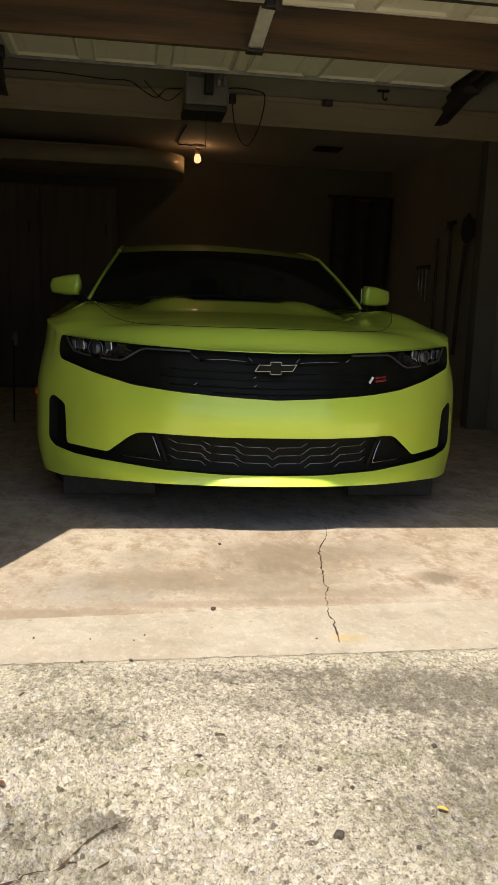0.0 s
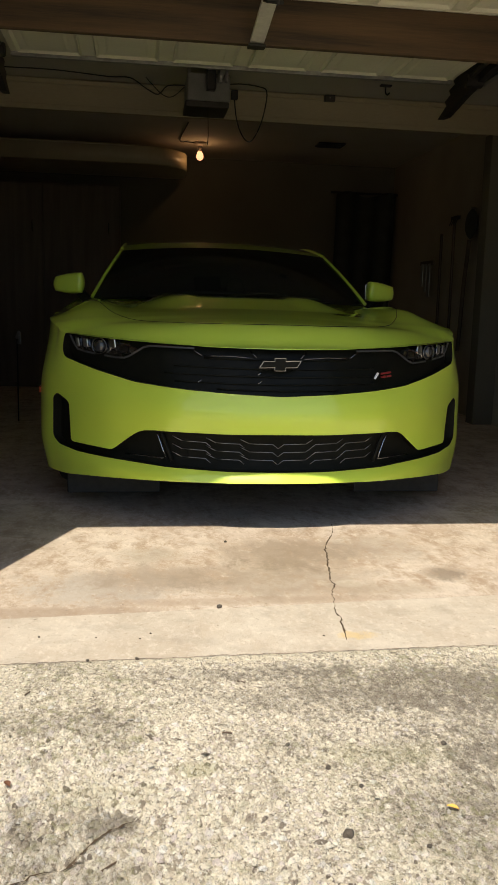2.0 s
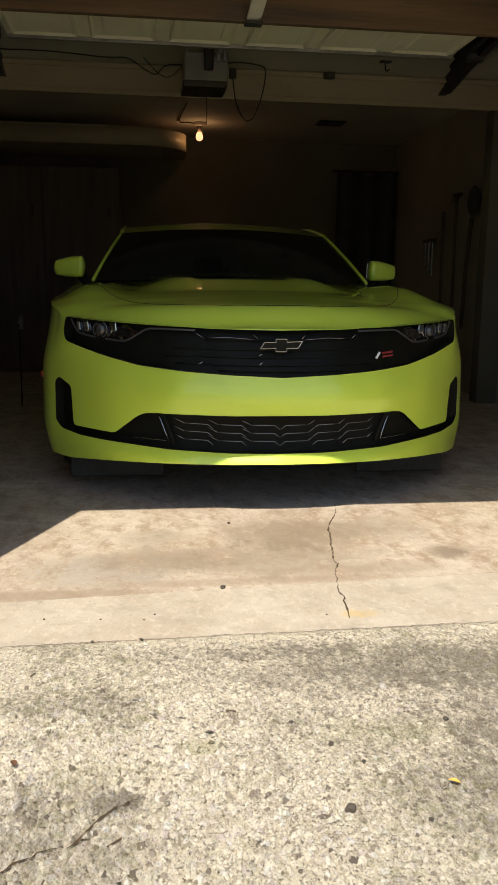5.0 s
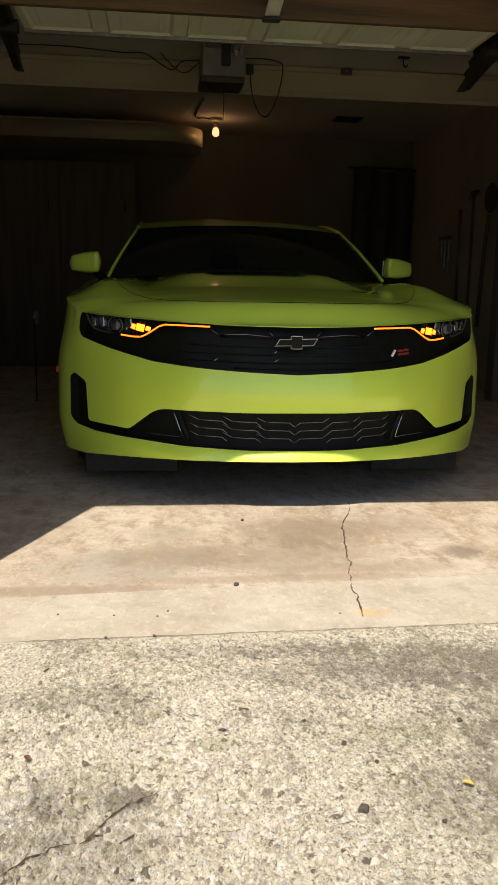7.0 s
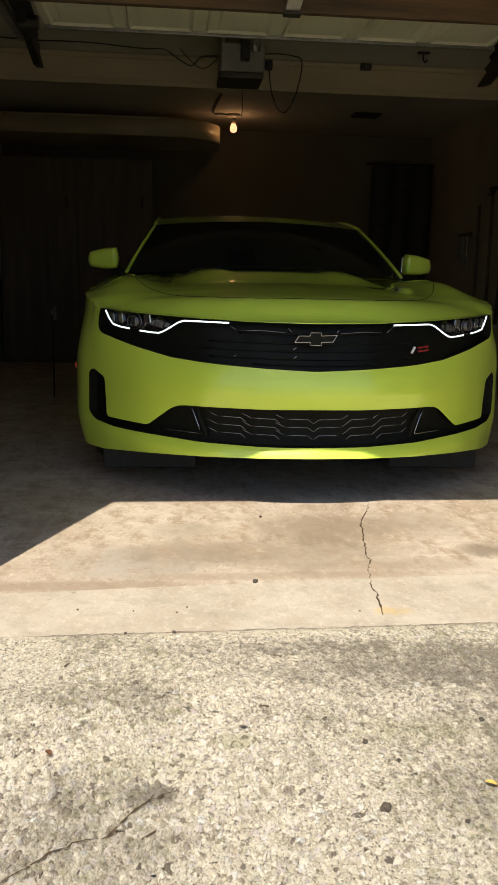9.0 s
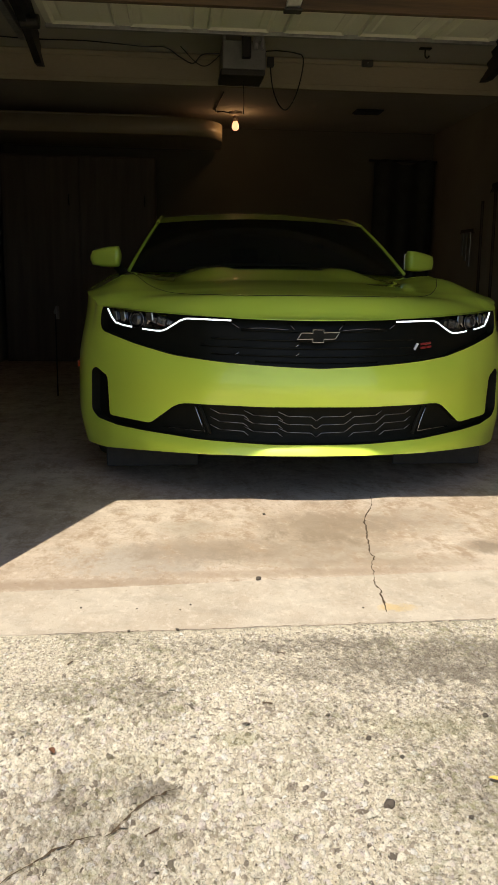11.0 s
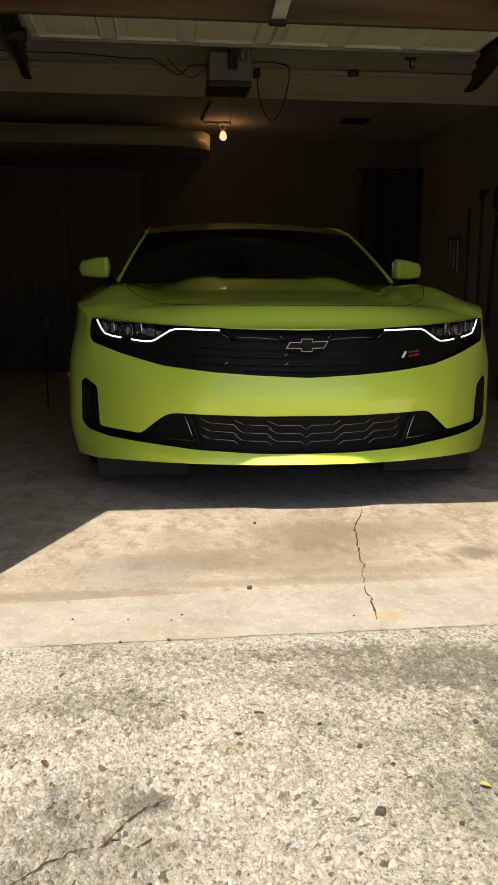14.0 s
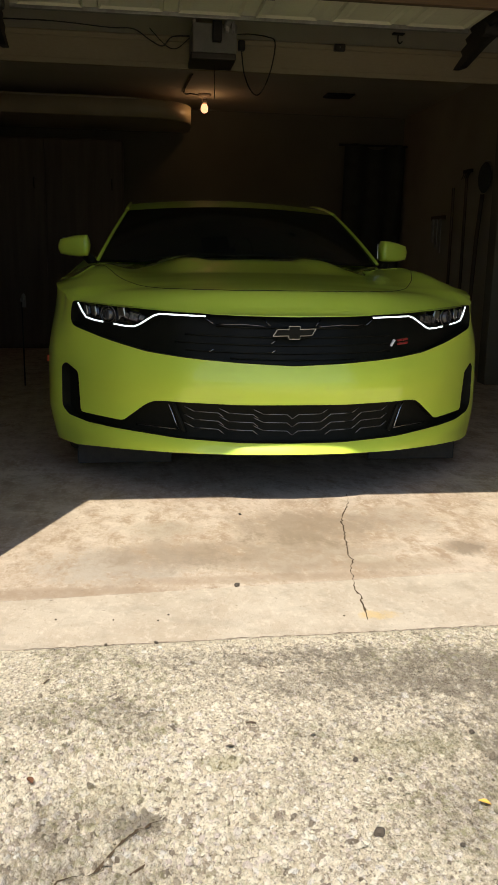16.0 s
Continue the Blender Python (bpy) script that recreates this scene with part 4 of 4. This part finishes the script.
for sgn in (1, -1):
    lampset = part("headlight", pick(SHELL, lambda p: inside(p, MASK_S) and p[0] * sgn > 0 and inside((abs(float(np.interp(p[0], PS, PX))), p[1]), [(0.60, 0.77), (0.60, 0.70), (0.64, 0.685), (0.80, 0.695), (0.855, 0.72), (0.875, 0.78)]), lambda s, z: skin(s, z, 0.0335)), M_DARKCHROME, car, "clear headlight with projector and slim light guides", True)
    c = Vector(fx(sgn * 0.735, 0.724, 0.014))
    face = pose(0, 0, 0, 90, 0, sgn * 28)
    part("projector", moved(lathe([(0.030, -0.03), (0.029, 0.0), (0.025, 0.010), (0.015, 0.017), (0.003, 0.019)], 24), Matrix.Translation(c) @ face), M_LENS, lampset, "dark glass projector lens", True)
    part("bezel", moved(lathe([(0.037, -0.03), (0.037, 0.002), (0.034, 0.006), (0.031, 0.002), (0.0305, -0.03)], 28), Matrix.Translation(c) @ face), M_DARKCHROME, lampset, "", True)
    for k, (x, w) in enumerate(((0.675, 0.018), (0.795, 0.014), (0.83, 0.010))):
        p = Vector(fx(sgn * x, 0.734, 0.018))
        part("reflector", moved(box(-w, w, -0.012, 0.012, -0.020, 0.022, 0.006), Matrix.Translation(p) @ pose(0, 0, 0, 0, 8 * sgn, sgn * 30)), M_CHROME, lampset, "small chrome reflector")
    for p in ([(0.685, 0.76), (0.68, 0.73), (0.688, 0.705)], [(0.79, 0.765), (0.785, 0.735), (0.79, 0.71)]):
        bar("reflector_rim", [(sgn * x, z) for x, z in p], 0.004, M_CHROME, lampset, 0.012)
    three = (M_GUIDE_OFF, M_GUIDE_AMBER, M_GUIDE_WHITE)
    hook = (M_GUIDE_OFF, M_GUIDE_OFF, M_GUIDE_WHITE)
    for line, mats in (([(0.862, 0.764), (0.845, 0.73), (0.828, 0.707), (0.795, 0.698), (0.752, 0.692)], hook), ([(0.708, 0.687), (0.66, 0.682), (0.625, 0.682), (0.605, 0.690), (0.57, 0.712), (0.545, 0.728), (0.52, 0.736), (0.46, 0.736), (0.40, 0.735), (0.34, 0.734)], three)):
        for (xa, za), (xb, zb) in zip(line[:-1], line[1:]):
            guide("light_guide", fx(sgn * xa, za, 0.008), fx(sgn * xb, zb, 0.008), 0.0037, lampset, mats, "slim light guide")
    p = fx(sgn * 0.625, 0.718, 0.02)
    for at, ln, r in ((0.0, 0.017, 0.017), (0.031, 0.010, 0.011), (-0.030, 0.009, 0.012)):
        c2 = (p[0] + at, p[1] + sgn * 0.55 * at, p[2] - 0.12 * at)
        guide("signal_lamp", (c2[0] - ln, c2[1] - sgn * 0.55 * ln, c2[2] + 0.003), (c2[0] + ln, c2[1] + sgn * 0.55 * ln, c2[2] - 0.003), r, lampset, (M_DARKCHROME, M_SIGNAL_AMBER, M_SIGNAL_WHITE), "turn signal lamp")
    q = skin(sgn * float(np.interp(0.66, PY[PS > 0], PS[PS > 0])), 0.5, -0.002)
    part("side_marker", moved(box(-0.006, 0.006, -0.04, 0.04, -0.014, 0.014, 0.004), Matrix.Translation(q)), M_ORANGE, car, "small orange side marker")


# ---------- hood, glass, roof ----------
def smooth01(v):
    v = min(1.0, max(0.0, v))
    return v * v * (3 - 2 * v)


def front_y(x):
    return fx(max(-0.93, min(0.93, x)), edge_z(s_of(max(-0.93, min(0.93, x)))))[1]


def hood_z(x, y):
    a = abs(x)
    w = min(1.0, a / 0.95) ** 2.3
    z = lerp_rows(CENTRE, y) * (1 - w) + lerp_rows(SHOULDER, y) * w
    z += 0.054 * math.exp(-((a - 0.79) / 0.12) ** 2) * smooth01((y - 0.40) / 0.5) * (0.3 + 0.7 * smooth01((1.55 - y) / 0.5))
    z += 0.046 * smooth01((0.57 + 0.05 * (y - 1) - a) / 0.24) * smooth01((y - 0.85) / 0.38)
    z -= 0.013 * smooth01((0.31 - a) / 0.09) * smooth01((y - 0.9) / 0.25)
    return z


def hood_point(x, y, lift=0.0):
    y0 = front_y(x)
    s = s_of(max(-0.95, min(0.95, x)))
    ze = edge_z(s)
    if abs(x) > 0.86 and y > 0.435:
        ze = lerp_rows(SHOULDER, y)
    k = math.sin(min(1.0, max(0.0, (y - y0) / 0.17)) * math.pi / 2)
    t = k if abs(x) < 0.86 else 1.0
    return x, y, ze + (hood_z(x, y) - ze) * t + lift


def cowl_y(x):
    return 1.45 + 0.30 * (x / 0.83) ** 2


fs = [float(s) for s in np.arange(-1.6, 1.6001, 0.025) if y_at(float(s)) < 1.75]
edge = []
for s in fs:
    x, y, z = skin(s, edge_z(s))
    edge.append((x, y))
rear = [(x, min(cowl_y(x), 1.75)) for x in np.linspace(0.93, -0.93, 50)]
HOOD_RING = dense(edge + [(float(a), float(b)) for a, b in rear], 0.05)
hood_pts = [(-0.95 + 0.024 * i, 0.0 + 0.024 * j) for i in range(80) for j in range(75)]
hood_pts = [p for p in hood_pts if inside(p, HOOD_RING)]
TOP = cut_sheet([HOOD_RING], hood_pts, 0.011)


def top_point(x, y):
    for (ex, ey) in edge:
        if abs(ex - x) < 1e-5 and abs(ey - y) < 1e-5:
            return x, y, EDGE_Z[(round(ex, 5), round(ey, 5))]
    return hood_point(x, y)


EDGE_Z = {(round(x, 5), round(y, 5)): edge_z(s) for s, (x, y) in zip(fs, edge)}
part("hood", pick(TOP, lambda p: inside(p, HOOD_RING), top_point), M_PAINT, car, "lime-yellow hood with raised centre dome", True)
seam = [(0.0, 0.185), (0.2, 0.195), (0.36, 0.245), (0.50, 0.35), (0.61, 0.50), (0.70, 0.70), (0.775, 0.95), (0.83, 1.2), (0.86, 1.42)]
for p in both(seam):
    part("hood_gap", tube([hood_point(x, y, 0.0005) for x, y in dense(p, 0.03, closed=False)], 0.0015, 6), M_SEAM, car, "dark panel gap", True)


def screen(a, b, lift=0.0):
    a = 2 * a - 1
    x = a * (0.83 + (0.665 - 0.83) * b)
    y = 1.46 + 0.29 * a * a + (2.1 + 0.15 * a * a - 1.46 - 0.29 * a * a) * b
    z = 0.945 - 0.02 * a * a + (1.258 - 0.028 * a * a - 0.945 + 0.02 * a * a) * b + 0.05 * b * (1 - b)
    return x, y - lift, z + lift


part("windshield", patch(lambda u, v: screen(u, v), 24, 14), M_GLASS, car, "dark tinted windshield", True)
for u in (0.0, 1.0):
    line = [screen(u, k / 12, 0.004) for k in range(13)]
    part("windshield_pillar", tube(line, 0.017, 10, radii=[0.0105 - 0.002 * k / 12 for k in range(13)]), M_PAINT, car, "", True)
part("cowl", patch(lambda u, v: (lambda q: (q[0], q[1] - 0.05 * v + 0.02, q[2] - 0.012 * v + 0.001))(screen(u, 0.0)), 24, 2), M_MATT, car, "black cowl panel")
for off, xx in ((0.02, -0.3), (0.03, 0.3)):
    part("wiper", tube([screen(0.5 + xx, 0.0, 0.012), screen(0.5 + xx * 0.2, 0.04, 0.014), screen(0.5 - xx * 0.6, 0.045, 0.014)], 0.006, 6), M_MATT, car)


def roof(u, v):
    a = 2 * u - 1
    y0 = 2.1 + 0.15 * a * a
    y = y0 + (3.45 - y0) * v
    w = 0.668 - 0.06 * v
    z = 1.258 + 0.085 * math.sin(math.pi * min(1.0, v * 0.9)) - (0.028 + 0.012 * v) * a * a
    return a * w, y, z


part("roof", patch(roof, 24, 20), M_PAINT, car, "", True)
part("antenna_fin", join(moved(lathe([(0.03, 0.0), (0.024, 0.02), (0.01, 0.045), (0.003, 0.05)], 14), pose(0, 3.3, 1.315) @ Matrix.Diagonal((0.5, 1.8, 1.0, 1.0)))), M_PAINT, car, "", True)
part("rear_window", patch(lambda u, v: ((2 * u - 1) * (0.608 + 0.1 * v), 3.45 + 0.75 * v, roof(u, 1.0)[2] + (1.06 - roof(u, 1.0)[2]) * v), 16, 8), M_GLASS, car, "", True)
part("trunk_lid", patch(lambda u, v: ((2 * u - 1) * (0.86 - 0.03 * v), 4.2 + 0.5 * v, 1.06 - 0.04 * v - 0.07 * (2 * u - 1) ** 2), 16, 6), M_PAINT, car, "", True)
part("rear_bumper", patch(lambda u, v: ((2 * u - 1) * 0.885, 4.69 + 0.06 * math.sin(math.pi * v) - 0.02 * (2 * u - 1) ** 2, 1.02 - 0.8 * v - 0.06 * (2 * u - 1) ** 2 * (1 - v)), 16, 10), M_PAINT, car, "", True)
for sgn in (1, -1):
    def belt(u, v):
        y = 1.72 + 2.98 * u
        s = float(np.interp(y, PY[PS > 0], PS[PS > 0]))
        x, _, z = skin(s, edge_z(s))
        xi = 0.83 + 0.03 * math.sin(math.pi * u)
        return sgn * (x + (xi - x) * v), y, z + 0.012 * v
    part("shoulder", patch(belt, 30, 4), M_PAINT, car, "", True)
    part("side_window", patch(lambda u, v: (sgn * ((0.83 + 0.03 * math.sin(math.pi * (u * 0.8))) * (1 - v) + (0.665 - 0.05 * u) * v), (1.75 + 2.2 * u) * (1 - v) + (2.35 + 1.1 * u) * v, (0.935 + 0.045 * u) * (1 - v) + (1.262 + 0.02 * math.sin(math.pi * u)) * v), 16, 8), M_GLASS, car, "", True)
    part("roof_rail", tube([roof(1.0 if sgn > 0 else 0.0, k / 10) for k in range(11)] + [(sgn * 0.70, 4.15, 1.05)], 0.013, 8), M_PAINT, car, "", True)

    # door mirror
    bm = bmesh.new()
    bmesh.ops.create_cube(bm, size=1)
    bmesh.ops.subdivide_edges(bm, edges=bm.edges[:], cuts=5, use_grid_fill=True)
    for v in bm.verts:
        q = v.co * 2
        m = max(abs(q.x), abs(q.y), abs(q.z))
        r = q.normalized() * m
        q = q.lerp(r, 0.55)
        taper = 1 - 0.34 * (q.x * sgn + 1) / 2
        v.co = Vector((sgn * 0.945 - 0.020 + q.x * 0.095, 1.77 + q.y * 0.07 + 0.03 * q.x * sgn, 1.005 + q.z * 0.072 * taper - 0.006 * q.x * sgn))
    bm.verts.index_update()
    shell = [tuple(v.co) for v in bm.verts], [tuple(v.index for v in f.verts) for f in bm.faces]
    bm.free()
    mirror = part("door_mirror", shell, M_PAINT, car, "lime-yellow door mirror", True)
    part("mirror_foot", tube([(sgn * 0.90, 1.77, 0.955), (sgn * 0.87, 1.76, 0.925), (sgn * 0.85, 1.76, 0.90)], 0.028, 10), M_MATT, mirror, "", True)
    part("mirror_glass", box(sgn * 0.945 - 0.092, sgn * 0.945 + 0.053, 1.842, 1.85, 0.955, 1.055, 0.003), M_CHROME, mirror)

    # air deflector before the wheel
    part("air_deflector", box(min(sgn * 0.46, sgn * 0.88), max(sgn * 0.46, sgn * 0.88), 0.46, 0.475, 0.045, 0.21, 0.006), M_RUBBER, car, "black rubber air deflector")

# underbody
part("underbody", box(-0.86, 0.86, 0.66, 4.6, 0.185, 0.23, 0.01), M_SEAM, car)
part("engine_block_cover", box(-0.66, 0.66, 0.36, 1.5, 0.23, 0.5, 0.02), M_SEAM, car)
part("chin_spoiler", patch(lambda u, v: (lambda q: (q[0], q[1] + 0.02 + 0.25 * v, q[2] + 0.002 + 0.01 * v))(skin(-0.62 + 1.24 * u, bottom_z(-0.62 + 1.24 * u))), 40, 3), M_MATT, car, "black lower tray", True)

tyre_prof = [(0.235, -0.118), (0.30, -0.122), (0.325, -0.11), (0.338, -0.09), (0.341, 0.0), (0.338, 0.09), (0.325, 0.11), (0.30, 0.122), (0.235, 0.118)]
for y0 in (0.97, 3.78):
    for sgn in (1, -1):
        at = pose(sgn * 0.83, y0, 0.341, 0, 90, 0)
        wheel = part("wheel", moved(lathe([(0.20, -0.06), (0.235, -0.05), (0.235, 0.05), (0.2, 0.06)], 32), at), M_RIM, car, "dark alloy wheel")
        part("tyre", moved(lathe(tyre_prof, 40), at), M_RUBBER, wheel, "black tyre", True)
        for k in range(5):
            part("spoke", moved(box(-0.02, 0.02, 0.03, 0.228, 0.06, 0.09, 0.006), at @ pose(0, 0, 0, 0, 0, 72 * k) @ pose(0, 0, 0 if sgn > 0 else -0.15)), M_RIM, wheel)

# ---------- loose bits on the drive ----------
rng = random.Random(11)


def lump(r, seed):
    bm = bmesh.new()
    bmesh.ops.create_icosphere(bm, subdivisions=2, radius=r)
    for v in bm.verts:
        v.co *= 1 + 0.5 * noise.noise(v.co * (1.2 / r) + Vector((seed, 0, 0)))
        v.co.z *= 0.7
    bm.verts.index_update()
    out = [tuple(v.co) for v in bm.verts], [tuple(v.index for v in f.verts) for f in bm.faces]
    bm.free()
    return out


tagged(part("pebble", moved(lump(0.0085, 1), pose(-0.303, -0.893, 0.004)), M_PEBBLE), "small dark pebble on the concrete floor", "pebble")
tagged(part("pebble", moved(lump(0.006, 3), pose(-0.21, -0.20, 0.003)), M_PEBBLE), "tiny dark pebble on the concrete floor", "pebble")
for k, (x, y) in enumerate(((-0.68, -1.245), (-0.553, -1.243), (-0.17, -1.79), (-0.12, -1.86), (-0.05, -2.05), (0.1, -1.72))):
    tagged(part("clod", moved(lump(0.0045 + 0.0008 * (k % 3), 20 + k), pose(x, y, 0.0)), M_PEBBLE), "small dark clod of dirt on the drive", "clod", "clods of dirt on the drive")
for k, (x, y) in enumerate(((-0.665, -1.10), (-0.515, -1.08), (-0.545, -1.115), (-0.82, -1.085), (-0.03, -1.13))):
    tagged(part("clod", moved(lump(0.0028 + 0.0006 * (k % 2), 40 + k), pose(x, y, 0.001)), M_PEBBLE), "tiny dark clod of dirt on the apron", "clod", "clods of dirt on the apron")
tagged(part("stone", moved(lump(0.010, 5), pose(-0.184, -2.005, 0.003)), M_PEBBLE), "dark stone set in the drive", "stone")


def leaf_geo(u, v):
    w = 0.011 * math.sin(math.pi * min(1, u * 0.97 + 0.02))
    return -0.012 + 0.024 * u, (2 * v - 1) * w * 0.55, 0.003 * math.sin(math.pi * u) + 0.002 * (2 * v - 1) ** 2


leaf = tagged(part("fallen_leaf", moved(patch(leaf_geo, 10, 4), pose(0.032, -1.949, 0.002, 0, 0, -35)), M_LEAF, None, "", True), "curled yellow dry leaf on the drive", "leaf")
tagged(part("fallen_leaf", moved(patch(leaf_geo, 10, 4), pose(-0.80, -1.80, 0.004, 0, 0, -60)), M_RUST, None, "", True), "curled rust-brown dry leaf on the drive", "leaf")
for (x, y, a, ln) in ((-0.60, -2.05, 40, 0.04), (-0.36, -1.64, -10, 0.022), (-0.30, -1.40, -35, 0.02), (-0.81, -1.42, 60, 0.02)):
    d = Vector((math.cos(radians(a)), math.sin(radians(a)), 0)) * ln / 2
    tagged(part("twig", tube([Vector((x, y, 0.0012)) - d, Vector((x + 0.002, y + 0.002, 0.0018)), Vector((x, y, 0.0012)) + d], 0.0018, 6), M_TWIG), "thin dry twig lying on the drive", "twig", "twigs on the drive")

# exposed stones of the drive, one sheet of stuff
gen = np.random.default_rng(7)
base_v = np.array([(1, 0, 0), (0.3, 0.95, 0), (-0.8, 0.6, 0), (-0.8, -0.6, 0), (0.3, -0.95, 0), (0.45, 0.25, 0.75), (-0.35, 0.3, 0.8), (-0.05, -0.45, 0.7)], float)
base_f = np.array([(0, 1, 5), (1, 2, 6), (1, 6, 5), (2, 3, 6), (3, 7, 6), (3, 4, 7), (4, 0, 5), (4, 5, 7), (5, 6, 7)])
FINE, CHIPS = 74000, 5200
N = FINE + CHIPS
pxy = np.c_[gen.uniform(-1.25, 1.0, N), -1.255 - 1.3 * gen.uniform(0, 1, N)]
pxy[:, 1] += 0.02 * pxy[:, 0]
pxy[FINE:] = np.c_[-1.15 + 0.95 * gen.uniform(0, 1, CHIPS) ** 1.3, -2.45 + 0.85 * gen.uniform(0, 1, CHIPS) ** 1.2]
near = np.clip((-1.45 - pxy[:, 1]) / 0.45, 0, 1) * np.clip(1.0 - (pxy[:, 0] + 0.65) / 0.7, 0.35, 1)
size = np.clip(gen.lognormal(math.log(0.0025), 0.55, N) * (1 + 1.3 * near ** 1.5), 0.0012, 0.0125)
size[FINE:] = np.clip(gen.lognormal(math.log(0.0058), 0.35, CHIPS), 0.0035, 0.013)
ang = gen.uniform(0, 2 * math.pi, N)
jit = 1 + gen.uniform(-0.35, 0.35, (N, 8, 3))
v = base_v[None] * jit * size[:, None, None]
v[:, :, 1] *= gen.uniform(0.55, 1.0, N)[:, None]
v[:, :, 2] *= (gen.uniform(0.35, 0.75, N) + 0.35 * near)[:, None]
v[FINE:, :, 2] *= 1.25
tilt = gen.normal(0, 0.22, (N, 2))
tilt[FINE:] *= 1.7
v[:, :, 2] += v[:, :, 0] * tilt[:, 0:1] + v[:, :, 1] * tilt[:, 1:2] + 0.0015 * gen.uniform(-1, 1, N)[:, None]
# the open crack stays clear of stones
cx = np.interp(pxy[:, 0], (-0.84, -0.78, -0.72, -0.67, -0.635, -0.60, -0.55), (-2.16, -2.10, -2.06, -2.05, -1.99, -1.95, -1.93))
v[(np.abs(pxy[:, 1] - cx) < 0.010) & (pxy[:, 0] < -0.55) & (pxy[:, 0] > -0.86), :, 2] -= 0.02
cs, sn = np.cos(ang)[:, None], np.sin(ang)[:, None]
vx = v[:, :, 0] * cs - v[:, :, 1] * sn + pxy[:, 0:1]
vy = v[:, :, 0] * sn + v[:, :, 1] * cs + pxy[:, 1:2]
vz = v[:, :, 2] - 0.0036
verts = np.stack([vx, vy, vz], 2).reshape(-1, 3)
faces = (base_f[None] + 8 * np.arange(N)[:, None, None]).reshape(-1, 3)
me = bpy.data.meshes.new("drive_stones")
me.vertices.add(len(verts))
me.vertices.foreach_set("co", verts.ravel())
me.loops.add(faces.size)
me.loops.foreach_set("vertex_index", faces.ravel().astype(np.int32))
me.polygons.add(len(faces))
me.polygons.foreach_set("loop_start", np.arange(0, faces.size, 3, dtype=np.int32))
me.update(calc_edges=True)
me.materials.append(M_STONES)
tagged(new("drive_stones", me), "small pale and tan stones exposed in the drive surface", "gravel", "", "stuff")


# ---------- what moves: the light guides turn ----------
def motions():
    # turning stands in for the lamps switching on and off
    steps = [(0.0, 0), (6.5, 0), (6.533, 60), (6.567, 120), (7.033, 120), (7.067, 60), (7.1, 0), (7.767, 0), (7.8, -60), (7.833, -120), (16.0, -120)]
    for ob, base in SPINS:
        walk(ob, [(t, base @ pose(0, 0, 0, 0, 0, a)) for t, a in steps])


motions()
